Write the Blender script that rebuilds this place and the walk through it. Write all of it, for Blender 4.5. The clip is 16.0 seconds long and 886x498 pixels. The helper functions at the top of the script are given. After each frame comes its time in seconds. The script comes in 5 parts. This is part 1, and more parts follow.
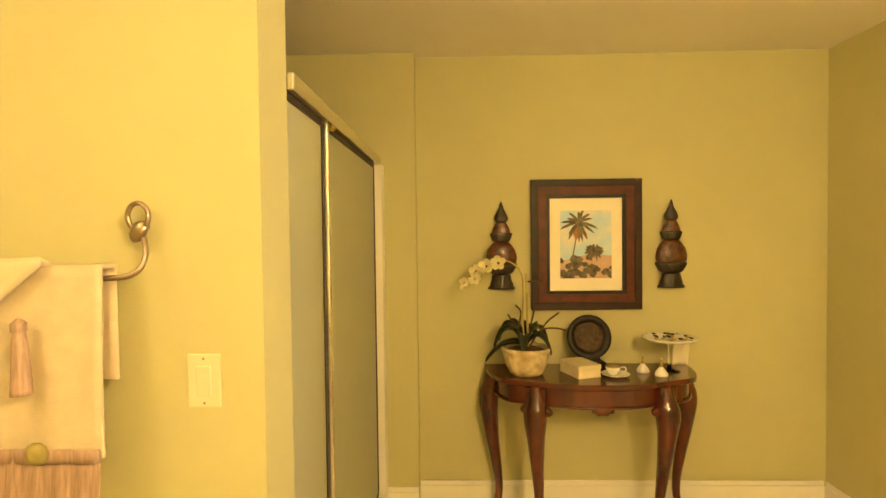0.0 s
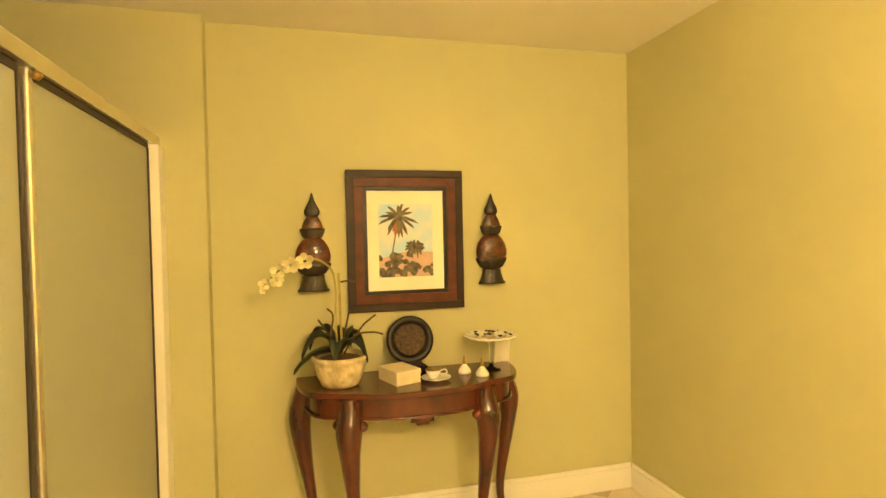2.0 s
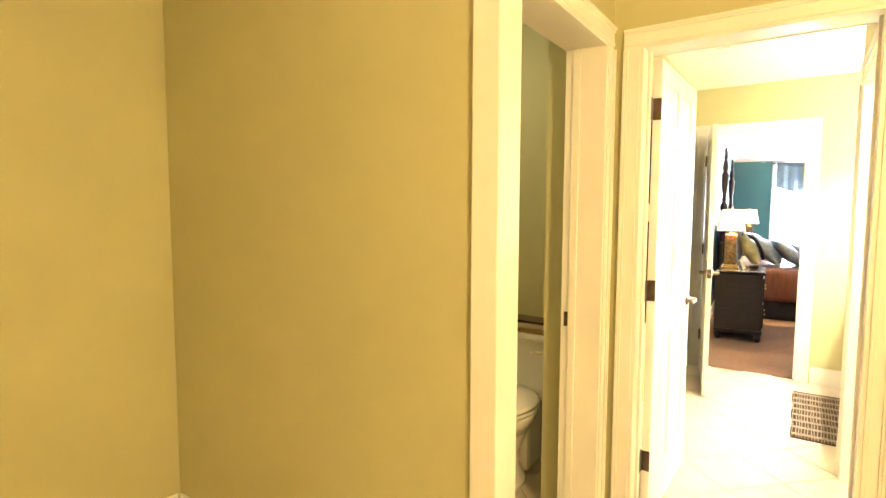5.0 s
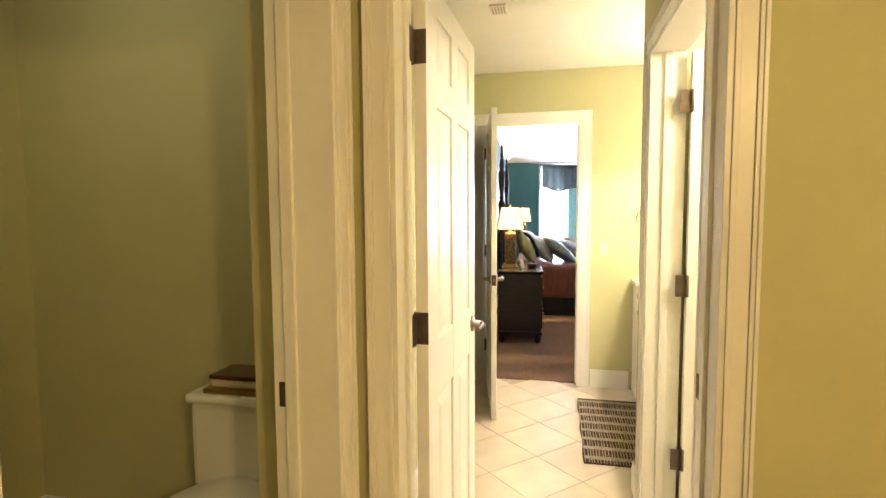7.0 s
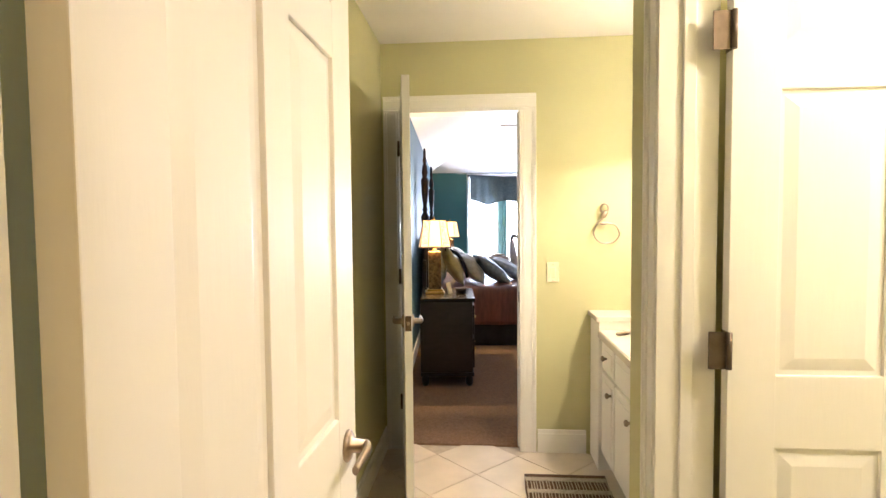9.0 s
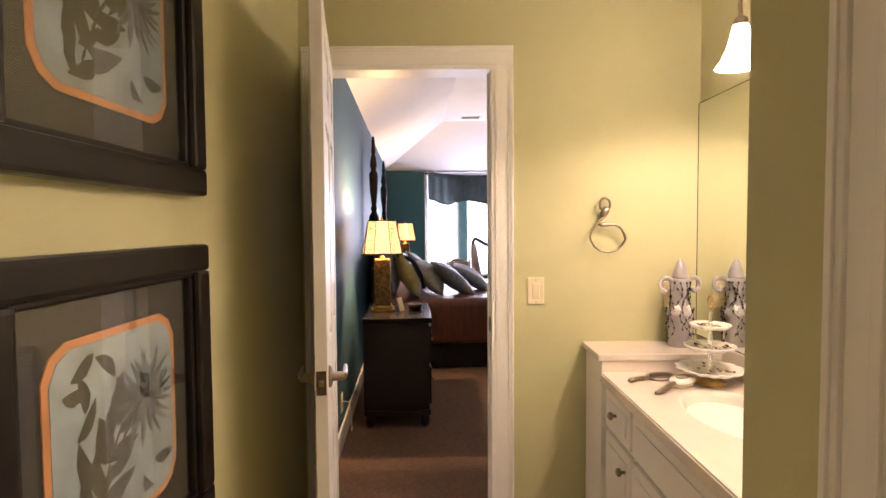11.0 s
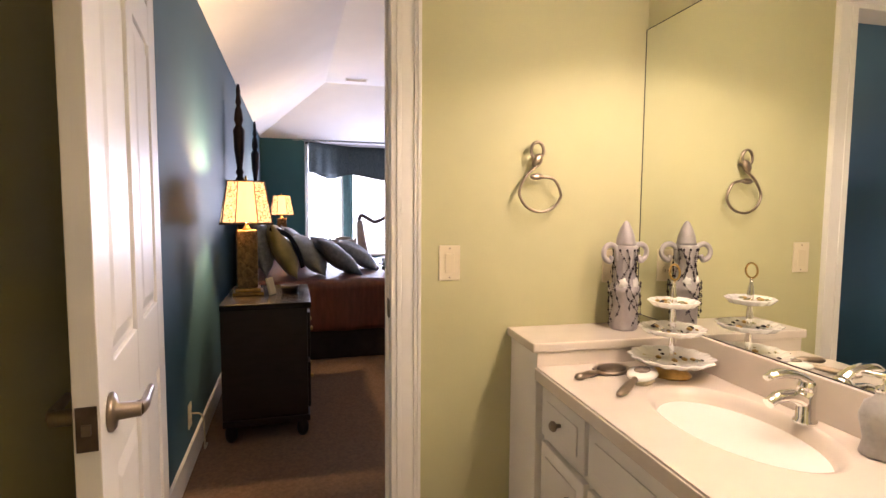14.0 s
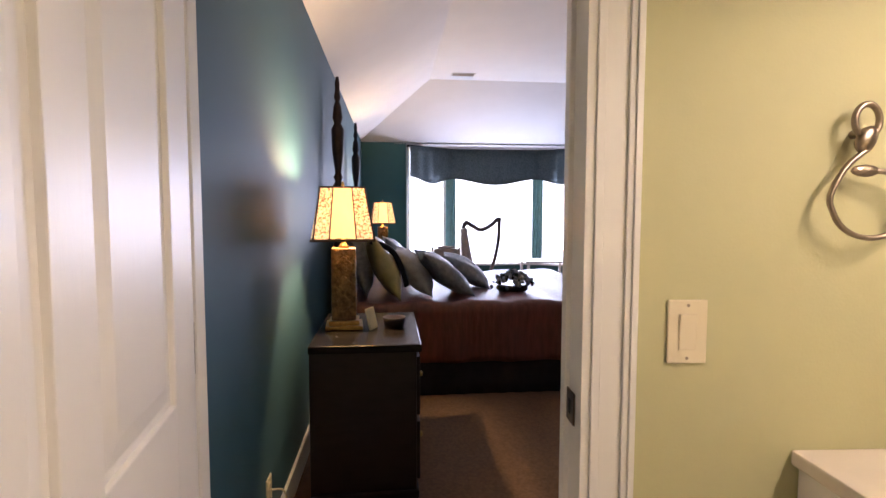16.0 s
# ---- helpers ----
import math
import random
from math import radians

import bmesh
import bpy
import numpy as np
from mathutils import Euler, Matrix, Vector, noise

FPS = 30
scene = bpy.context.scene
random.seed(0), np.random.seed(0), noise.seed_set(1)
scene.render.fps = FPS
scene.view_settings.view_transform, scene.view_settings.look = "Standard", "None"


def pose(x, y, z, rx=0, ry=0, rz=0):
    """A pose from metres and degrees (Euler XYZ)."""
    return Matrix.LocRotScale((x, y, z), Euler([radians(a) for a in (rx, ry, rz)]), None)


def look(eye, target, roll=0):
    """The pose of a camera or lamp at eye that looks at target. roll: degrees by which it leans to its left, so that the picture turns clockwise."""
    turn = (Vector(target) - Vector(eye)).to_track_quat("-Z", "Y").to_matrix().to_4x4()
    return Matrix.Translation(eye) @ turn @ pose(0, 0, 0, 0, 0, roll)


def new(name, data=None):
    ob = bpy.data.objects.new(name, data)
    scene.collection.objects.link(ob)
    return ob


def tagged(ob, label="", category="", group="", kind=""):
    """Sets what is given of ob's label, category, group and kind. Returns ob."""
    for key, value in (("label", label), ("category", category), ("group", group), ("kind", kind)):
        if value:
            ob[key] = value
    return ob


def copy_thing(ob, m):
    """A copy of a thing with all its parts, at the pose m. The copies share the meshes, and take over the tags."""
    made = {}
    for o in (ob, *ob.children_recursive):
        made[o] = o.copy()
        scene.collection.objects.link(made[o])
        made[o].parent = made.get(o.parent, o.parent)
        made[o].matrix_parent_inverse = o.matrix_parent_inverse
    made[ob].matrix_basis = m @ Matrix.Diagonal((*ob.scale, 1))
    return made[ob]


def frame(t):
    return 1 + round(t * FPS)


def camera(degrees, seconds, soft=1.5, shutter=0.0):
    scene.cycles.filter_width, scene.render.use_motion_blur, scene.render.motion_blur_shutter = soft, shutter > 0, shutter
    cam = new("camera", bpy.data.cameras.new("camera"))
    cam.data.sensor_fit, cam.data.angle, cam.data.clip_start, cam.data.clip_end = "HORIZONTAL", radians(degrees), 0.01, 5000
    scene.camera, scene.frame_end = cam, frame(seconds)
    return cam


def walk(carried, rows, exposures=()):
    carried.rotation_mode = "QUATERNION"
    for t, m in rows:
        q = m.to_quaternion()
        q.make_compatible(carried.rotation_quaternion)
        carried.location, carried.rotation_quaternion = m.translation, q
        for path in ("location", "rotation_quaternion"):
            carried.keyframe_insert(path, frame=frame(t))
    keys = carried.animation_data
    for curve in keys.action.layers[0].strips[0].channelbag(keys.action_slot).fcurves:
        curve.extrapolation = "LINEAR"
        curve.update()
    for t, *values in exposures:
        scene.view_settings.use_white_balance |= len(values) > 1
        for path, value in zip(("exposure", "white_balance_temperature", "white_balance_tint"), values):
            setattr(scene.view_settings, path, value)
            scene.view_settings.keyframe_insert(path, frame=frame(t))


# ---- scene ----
cam = camera(80.4, 16.0)
METRES, EYE, TILT, LEAN, TURN = 8.0, 1.5, 0.0, 0.0, 4.5
PATH = [
    (0, (0.16, 0.043, 1.483), (0.1, 2.042, 1.43), -0.7),
    (0.5, (0.178, 0.162, 1.483), (0.216, 2.161, 1.436), -0.6),
    (1, (0.192, 0.242, 1.49), (0.368, 2.233, 1.44), -0.7),
    (1.5, (0.258, 0.273, 1.471), (0.598, 2.244, 1.425), -0.9),
    (2, (0.361, 0.29, 1.429), (0.863, 2.225, 1.389), -1.2),
    (2.5, (0.431, 0.314, 1.435), (1.14, 2.182, 1.362), -1.4),
    (3, (0.529, 0.335, 1.435), (1.435, 2.115, 1.325), -1.9),
    (3.5, (0.639, 0.407, 1.435), (1.745, 2.068, 1.3), -1.6),
    (4, (0.702, 0.514, 1.441), (2.027, 2.004, 1.282), -1.0),
    (4.5, (0.798, 0.611, 1.439), (2.309, 1.909, 1.267), -0.4),
    (5, (0.92, 0.652, 1.402), (2.566, 1.777, 1.249), 0.2),
    (7.5, (2.15, 0.837, 1.384), (4.122, 1.137, 1.236), -0.6),
    (8, (2.416, 0.852, 1.389), (4.399, 1.074, 1.256), -0.7),
    (8.5, (2.662, 0.863, 1.376), (4.651, 1.039, 1.267), -0.6),
    (11, (3.76, 0.858, 1.364), (5.759, 0.857, 1.277), -0.4),
    (11.5, (3.912, 0.851, 1.347), (5.905, 0.712, 1.256), -0.2),
    (12, (4.03, 0.843, 1.319), (6.009, 0.573, 1.22), -0.0),
    (12.5, (4.133, 0.838, 1.291), (6.091, 0.445, 1.179), 0.2),
    (13, (4.199, 0.843, 1.266), (6.142, 0.385, 1.141), 0.3),
    (13.5, (4.26, 0.842, 1.254), (6.197, 0.364, 1.113), 0.5),
    (14, (4.354, 0.851, 1.258), (6.3, 0.416, 1.105), 0.4),
    (14.5, (4.506, 0.872, 1.267), (6.471, 0.537, 1.105), 0.3),
    (15, (4.721, 0.926, 1.283), (6.698, 0.675, 1.115), 0.2),
    (15.5, (4.898, 0.937, 1.288), (6.884, 0.763, 1.131), 0.1),
    (16, (5.114, 0.93, 1.293), (7.108, 0.852, 1.154), 0.1),
]
EXPOSURES = [(0, 2.25, 7150, 13), (2.5, 2.75, 6800, 13), (4.0, 2.8, 6550, 15), (5.0, 2.4, 6300, 16), (7.5, 1.08, 6000, 15), (8.5, 0.95, 5800, 16), (11.0, 0.02, 6400, 34), (13.0, -0.1, 6250, 34), (14.5, -0.2, 6100, 32), (16.0, -0.4, 6000, 32)]
walk(cam, [(t, look(eye, target, roll)) for t, eye, target, roll in PATH], EXPOSURES)

# ---- world and lights ----
world = bpy.data.worlds.new("sky")
scene.world = world
world.use_nodes = True
wn = world.node_tree
sky = wn.nodes.new("ShaderNodeTexSky")
sky.sky_type, sky.sun_disc = "NISHITA", False
sky.sun_elevation, sky.sun_rotation = radians(50), radians(90)
wn.links.new(sky.outputs[0], wn.nodes["Background"].inputs[0])
wn.nodes["Background"].inputs[1].default_value = 0.12


def lamp(name, where, power, colour, size=0.05, kind="POINT", target=None, spot=None):
    data = bpy.data.lights.new(name, kind)
    data.energy, data.color = power, colour
    if kind == "AREA":
        data.shape, data.size, data.size_y = "RECTANGLE", size[0], size[1]
    else:
        data.shadow_soft_size = size
    ob = new(name, data)
    ob.matrix_world = look(where, target) if target else pose(*where)
    return ob


VANITY_W = 8.5
WARM, SOFT, DAY = (1.0, 0.69, 0.28), (1.0, 0.84, 0.64), (0.75, 0.86, 1.0)
# Unseen room lights, added to brighten these rooms; places, strengths and tints assumed.
lamp("unseen_bath_light", (-0.95, -0.1, 2.13), 4.0, WARM, 0.1)
lamp("unseen_bath_light", (1.0, -0.3, 2.02), 30, WARM, 0.1)
lamp("unseen_closet_light", (3.62, -0.55, 2.2), 40, SOFT, 0.1)
lamp("unseen_toilet_light", (3.0, 2.3, 2.2), 0.45, (0.92, 1.0, 0.62), 0.1)

# ---- materials ----


def mat(name, colour, rough=0.6, metal=0.0, vary=0.08, scale=6.0, bump=0.0, bump_scale=60.0, colour2=None, emit=0.0, spec=0.5, stretch=(1, 1, 1), coat=0.0, random_value=0.0):
    m = bpy.data.materials.new(name)
    m.use_nodes = True
    n, l = m.node_tree.nodes, m.node_tree.links
    b = n["Principled BSDF"]
    b.inputs["Roughness"].default_value, b.inputs["Metallic"].default_value = rough, metal
    b.inputs["Specular IOR Level"].default_value = spec
    b.inputs["Coat Weight"].default_value = coat
    tc, mp, noi, ramp = (n.new("ShaderNode" + k) for k in ("TexCoord", "Mapping", "TexNoise", "ValToRGB"))
    mp.inputs["Scale"].default_value = stretch
    noi.inputs["Scale"].default_value, noi.inputs["Detail"].default_value = scale, 6
    l.new(tc.outputs["Object"], mp.inputs[0])
    l.new(mp.outputs[0], noi.inputs["Vector"])
    l.new(noi.outputs[0], ramp.inputs[0])
    c2 = colour2 or tuple(c * (1 - vary) for c in colour)
    ramp.color_ramp.elements[0].position, ramp.color_ramp.elements[1].position = 0.35, 0.65
    ramp.color_ramp.elements[0].color, ramp.color_ramp.elements[1].color = (*c2, 1), (*colour, 1)
    out = ramp.outputs[0]
    if random_value:
        info, hsv, rng = n.new("ShaderNodeObjectInfo"), n.new("ShaderNodeHueSaturation"), n.new("ShaderNodeMapRange")
        rng.inputs["To Min"].default_value, rng.inputs["To Max"].default_value = 1 - random_value, 1 + random_value
        l.new(info.outputs["Random"], rng.inputs[0])
        l.new(rng.outputs[0], hsv.inputs["Value"])
        l.new(out, hsv.inputs["Color"])
        out = hsv.outputs[0]
    l.new(out, b.inputs["Base Color"])
    if bump:
        n2, bm_ = n.new("ShaderNodeTexNoise"), n.new("ShaderNodeBump")
        n2.inputs["Scale"].default_value, n2.inputs["Detail"].default_value = bump_scale, 4
        bm_.inputs["Strength"].default_value, bm_.inputs["Distance"].default_value = bump, 0.01
        l.new(mp.outputs[0], n2.inputs["Vector"])
        l.new(n2.outputs[0], bm_.inputs["Height"])
        l.new(bm_.outputs[0], b.inputs["Normal"])
    if emit:
        l.new(out, b.inputs["Emission Color"])
        b.inputs["Emission Strength"].default_value = emit
    return m


def glass(name, colour=(1, 1, 1), rough=0.0, opacity=None):
    m = mat(name, colour, rough, vary=0)
    b = m.node_tree.nodes["Principled BSDF"]
    b.inputs["Transmission Weight"].default_value = 1.0
    b.inputs["IOR"].default_value = 1.45
    return m


M_GREEN = mat("green_wall_paint", (0.53, 0.51, 0.275), 0.7, vary=0.05, scale=2.5, bump=0.06, bump_scale=180)
M_BLUE = mat("blue_wall_paint", (0.035, 0.105, 0.15), 0.6, vary=0.12, scale=2.0, bump=0.06, bump_scale=180)
M_TEAL = mat("teal_wall_paint", (0.03, 0.13, 0.13), 0.6, vary=0.1, scale=2.0)
M_CEIL = mat("ceiling_paint", (0.80, 0.77, 0.70), 0.9, vary=0.03, scale=3, bump=0.08, bump_scale=120)
M_CEILB = mat("bedroom_ceiling_paint", (0.80, 0.79, 0.78), 0.9, vary=0.03, scale=3, bump=0.08, bump_scale=120)
M_TRIM = mat("white_gloss_trim", (0.82, 0.80, 0.74), 0.35, vary=0.04, scale=4, bump=0.03, bump_scale=40)
M_DOOR = mat("white_door_paint", (0.82, 0.80, 0.76), 0.38, vary=0.03, scale=3, bump=0.05, bump_scale=90, stretch=(1, 1, 0.15))
M_TILE = mat("floor_tile", (0.66, 0.58, 0.47), 0.35, vary=0.14, scale=5, bump=0.05, bump_scale=30, random_value=0.06)
M_GROUT_SLOT = mat("grout_and_slot_shade", (0.52, 0.45, 0.36), 0.9, vary=0.2, scale=20)
M_CARPET = mat("brown_carpet", (0.26, 0.155, 0.095), 1.0, vary=0.25, scale=60, bump=0.8, bump_scale=400)
M_BRONZE = mat("aged_bronze", (0.16, 0.12, 0.09), 0.42, 0.85, vary=0.3, scale=30)
M_NICKEL = mat("brushed_nickel", (0.36, 0.29, 0.22), 0.33, 1.0, vary=0.1, scale=40)
M_CHROME = mat("chrome", (0.85, 0.84, 0.82), 0.07, 1.0, vary=0.02)
M_MIRROR = mat("mirror_silver", (0.90, 0.92, 0.88), 0.01, 1.0, vary=0.0)
M_MAHOG = mat("mahogany", (0.100, 0.019, 0.008), 0.24, vary=0.3, scale=5, colour2=(0.045, 0.009, 0.005), stretch=(2, 2, 1), coat=0.5, bump=0.05)
M_DARKWOOD = mat("dark_wood", (0.018, 0.009, 0.008), 0.42, vary=0.4, scale=9, stretch=(1, 1, 4), spec=0.35)
M_BLACKFR = mat("black_brown_frame", (0.009, 0.005, 0.004), 0.4, vary=0.4, scale=14, spec=0.35)
M_REDFR = mat("red_brown_frame", (0.11, 0.022, 0.009), 0.48, vary=0.4, scale=18, spec=0.35)
M_MATB = mat("cream_mount_board", (0.84, 0.79, 0.64), 0.9, vary=0.05, scale=5)
M_WHITE = mat("white_glaze", (0.84, 0.82, 0.76), 0.15, vary=0.06, scale=8, coat=0.4)
M_PORC = mat("porcelain", (0.85, 0.83, 0.76), 0.12, vary=0.02, coat=0.5)
M_COUNTER = mat("cultured_marble_counter", (0.74, 0.66, 0.56), 0.25, vary=0.07, scale=7, coat=0.2)
M_CAB = mat("white_cabinet_paint", (0.82, 0.79, 0.72), 0.4, vary=0.03, scale=4)
M_PLATE = mat("ivory_switch_plastic", (0.74, 0.65, 0.45), 0.35, vary=0.03)
M_TOWEL = mat("beige_towel", (0.66, 0.56, 0.40), 1.0, vary=0.10, scale=25, bump=0.25, bump_scale=420)
M_SATIN = mat("mauve_satin", (0.45, 0.31, 0.24), 0.4, vary=0.35, scale=30, stretch=(6, 6, 0.4))
M_POT = mat("cream_carved_pot", (0.70, 0.60, 0.38), 0.7, colour2=(0.42, 0.33, 0.17), scale=22, bump=0.8, bump_scale=35)
M_LEAF = mat("orchid_leaf", (0.018, 0.030, 0.012), 0.35, vary=0.4, scale=12)
M_STEM = mat("orchid_stem", (0.42, 0.36, 0.12), 0.6, vary=0.3, scale=20)
M_TWIG = mat("brown_twig", (0.09, 0.055, 0.025), 0.8, vary=0.3, scale=20)
M_PETAL = mat("cream_petal", (0.84, 0.78, 0.48), 0.6, vary=0.2, scale=30)
M_ORN = mat("dark_carved_ornament", (0.022, 0.012, 0.007), 0.35, vary=0.5, scale=40, bump=0.5, bump_scale=60, coat=0.3)
M_ORNRED = mat("tortoiseshell_ornament", (0.15, 0.030, 0.008), 0.28, colour2=(0.022, 0.007, 0.004), scale=38, coat=0.5, bump=0.4, bump_scale=90)
M_OUTFR = mat("dark_brown_moulding", (0.030, 0.010, 0.005), 0.5, vary=0.5, scale=16, spec=0.35)
M_PLATEF = mat("embossed_brown_plate", (0.085, 0.045, 0.022), 0.4, 0.2, vary=0.6, scale=50, bump=0.9, bump_scale=80)
M_BOX = mat("cream_box_card", (0.74, 0.66, 0.44), 0.7, vary=0.1, scale=20)
M_GOLD = mat("gold_metal", (0.55, 0.36, 0.12), 0.3, 1.0, vary=0.3, scale=40)
M_LAMPBASE = mat("embossed_bronze_lamp", (0.26, 0.155, 0.065), 0.42, 0.6, vary=0.6, scale=45, bump=0.8, bump_scale=70)
M_SHADE = mat("lit_cream_shade", (1.0, 0.70, 0.30), 0.9, vary=0.12, scale=6, emit=1.3)
M_LACE = mat("lit_beaded_shade_panel", (1.0, 0.80, 0.45), 0.8, colour2=(0.20, 0.11, 0.035), scale=110, emit=1.1)
M_BELL = mat("lit_frosted_glass_shade", (1.0, 0.86, 0.64), 0.4, vary=0.03, emit=20.0)
# Glow of the added dome fixtures, which stay out of view.
M_DOME = mat("unseen_globe_glow", (1.0, 0.8, 0.5), 0.5, vary=0.02, emit=2.5)
M_BED = mat("brown_satin_coverlet", (0.17, 0.052, 0.034), 0.42, vary=0.35, scale=9, bump=0.5, bump_scale=12, stretch=(3, 3, 0.7))
M_SKIRT = mat("dark_bed_skirt", (0.018, 0.013, 0.016), 0.8, vary=0.3, scale=20)
M_PILBLUE = mat("slate_blue_pillow", (0.27, 0.30, 0.35), 0.5, vary=0.4, scale=35, bump=0.4, bump_scale=80)
M_PILGREY = mat("grey_green_pillow", (0.38, 0.40, 0.41), 0.5, vary=0.3, scale=22, bump=0.4, bump_scale=60)
M_PILGOLD = mat("gold_satin_pillow", (0.55, 0.48, 0.22), 0.35, vary=0.4, scale=8, bump=0.4, bump_scale=20)
M_MARBLE = mat("black_veined_marble", (0.012, 0.010, 0.010), 0.22, colour2=(0.34, 0.30, 0.26), scale=5, spec=0.16, stretch=(1, 3.5, 1))
M_MARBLE.node_tree.nodes["Color Ramp"].color_ramp.elements[0].position = 0.33
M_MARBLE.node_tree.nodes["Color Ramp"].color_ramp.elements[1].position = 0.36
M_VAL = mat("dark_patterned_valance", (0.045, 0.075, 0.085), 0.7, colour2=(0.11, 0.15, 0.16), scale=60, bump=0.3, bump_scale=60)
M_CURT = mat("teal_sheer_curtain", (0.30, 0.60, 0.62), 0.7, vary=0.2, scale=10)
M_HARP = mat("harp_wood", (0.13, 0.10, 0.10), 0.35, vary=0.3, scale=9)
M_SOUND = mat("harp_soundboard", (0.45, 0.36, 0.30), 0.4, vary=0.2, scale=9)
M_CHAIR = mat("pale_chair_fabric", (0.50, 0.43, 0.36), 0.9, vary=0.15, scale=30)
M_SHOWER = mat("shower_wall_panel", (0.78, 0.75, 0.66), 0.4, vary=0.05)
M_SILVERFR = mat("silver_shower_frame", (0.80, 0.76, 0.66), 0.25, 0.9, vary=0.1, scale=30)
M_SEAL = mat("dark_rubber_seal", (0.03, 0.02, 0.015), 0.6)
M_FROST = glass("frosted_shower_glass", (0.50, 0.51, 0.36), 0.45)
M_FROST.node_tree.nodes["Principled BSDF"].inputs["Transmission Weight"].default_value = 0.35
M_GLASS = glass("clear_glass", (0.95, 0.97, 0.95), 0.0)
M_DARKMAT = mat("dark_mount_board", (0.014, 0.010, 0.008), 0.6, vary=0.2, scale=12)
M_ORANGE = mat("orange_mount_edge", (0.50, 0.20, 0.06), 0.7, vary=0.2, scale=20)
M_BOTAN = mat("grey_blue_print_paper", (0.27, 0.32, 0.31), 0.8, colour2=(0.19, 0.22, 0.20), scale=14)
M_BOTLEAF = mat("dark_print_leaf", (0.06, 0.055, 0.035), 0.8, vary=0.5, scale=40)
M_BOTPETAL = mat("slate_print_petal", (0.12, 0.14, 0.14), 0.8, vary=0.5, scale=60)
M_SKYP = mat("print_sky", (0.42, 0.66, 0.85), 0.8, scale=9, colour2=(0.78, 0.72, 0.62))
M_PALM = mat("print_palm", (0.19, 0.165, 0.11), 0.8, colour2=(0.07, 0.06, 0.05), scale=45)
M_PALMR = mat("print_palm_red", (0.42, 0.15, 0.07), 0.8, vary=0.3, scale=20)
M_SAND = mat("print_sand", (0.62, 0.42, 0.32), 0.8, vary=0.2, scale=8)
M_MATBR = mat("mat_brown_weave", (0.10, 0.055, 0.032), 1.0, vary=0.3, scale=60, bump=0.6, bump_scale=200)
M_MATGR = mat("mat_grey_weave", (0.42, 0.37, 0.29), 1.0, vary=0.3, scale=60, bump=0.6, bump_scale=200)
M_BEAD = mat("dark_beads", (0.05, 0.04, 0.05), 0.2, vary=0.5, scale=80, coat=0.5)
M_VASE = mat("grey_white_ceramic", (0.44, 0.40, 0.39), 0.3, vary=0.25, scale=14, bump=0.3, bump_scale=40)
M_SOAP = mat("grey_frosted_bottle", (0.46, 0.44, 0.42), 0.35, vary=0.25, scale=25, bump=0.3, bump_scale=40)
M_MOSAIC = mat("shell_mosaic", (0.42, 0.33, 0.25), 0.25, colour2=(0.05, 0.035, 0.025), scale=28, coat=0.4)
M_BACK = mat("bright_overcast_backdrop", (0.93, 0.96, 1.0), 1.0, vary=0.02, scale=1, emit=5.0)
M_VENT = mat("vent_white", (0.7, 0.68, 0.62), 0.5, vary=0.05)
M_DARK = mat("dark_gap", (0.02, 0.018, 0.016), 0.8)

# ---- mesh helpers ----


def box(bm, x0, x1, y0, y1, z0, z1, bevel=0.0, m=None):
    r = bmesh.ops.create_cube(bm, size=1)
    vs = r["verts"]
    bmesh.ops.scale(bm, vec=(x1 - x0, y1 - y0, z1 - z0), verts=vs)
    bmesh.ops.translate(bm, vec=((x0 + x1) / 2, (y0 + y1) / 2, (z0 + z1) / 2), verts=vs)
    if m is not None:
        bmesh.ops.transform(bm, matrix=m, verts=vs)
    if bevel:
        es = list({e for v in vs for e in v.link_edges})
        bmesh.ops.bevel(bm, geom=es, offset=bevel, segments=2, affect="EDGES", profile=0.6)
    return bm


def B(x0, x1, y0, y1, z0, z1, bevel=0.0, m=None):
    return box(bmesh.new(), x0, x1, y0, y1, z0, z1, bevel, m)


def lathe(profile, seg=32, at=(0, 0, 0), m=None, bm=None, wobble=None, close=True):
    """A turned shape from (radius, height) pairs."""
    bm = bm or bmesh.new()
    rings, made = [], []
    for k, (r, z) in enumerate(profile):
        ring = []
        for i in range(seg):
            a = 2 * math.pi * i / seg
            rr = r * (1 + (wobble(a, k) if wobble else 0))
            v = bm.verts.new((at[0] + rr * math.cos(a), at[1] + rr * math.sin(a), at[2] + z))
            ring.append(v)
            made.append(v)
        rings.append(ring)
    for a, b in zip(rings, rings[1:]):
        for i in range(seg):
            f = bm.faces.new((a[i], a[(i + 1) % seg], b[(i + 1) % seg], b[i]))
            f.smooth = True
    if close:
        bm.faces.new(rings[0][::-1])
        bm.faces.new(rings[-1])
    if m is not None:
        bmesh.ops.transform(bm, matrix=m, verts=made)
    return bm


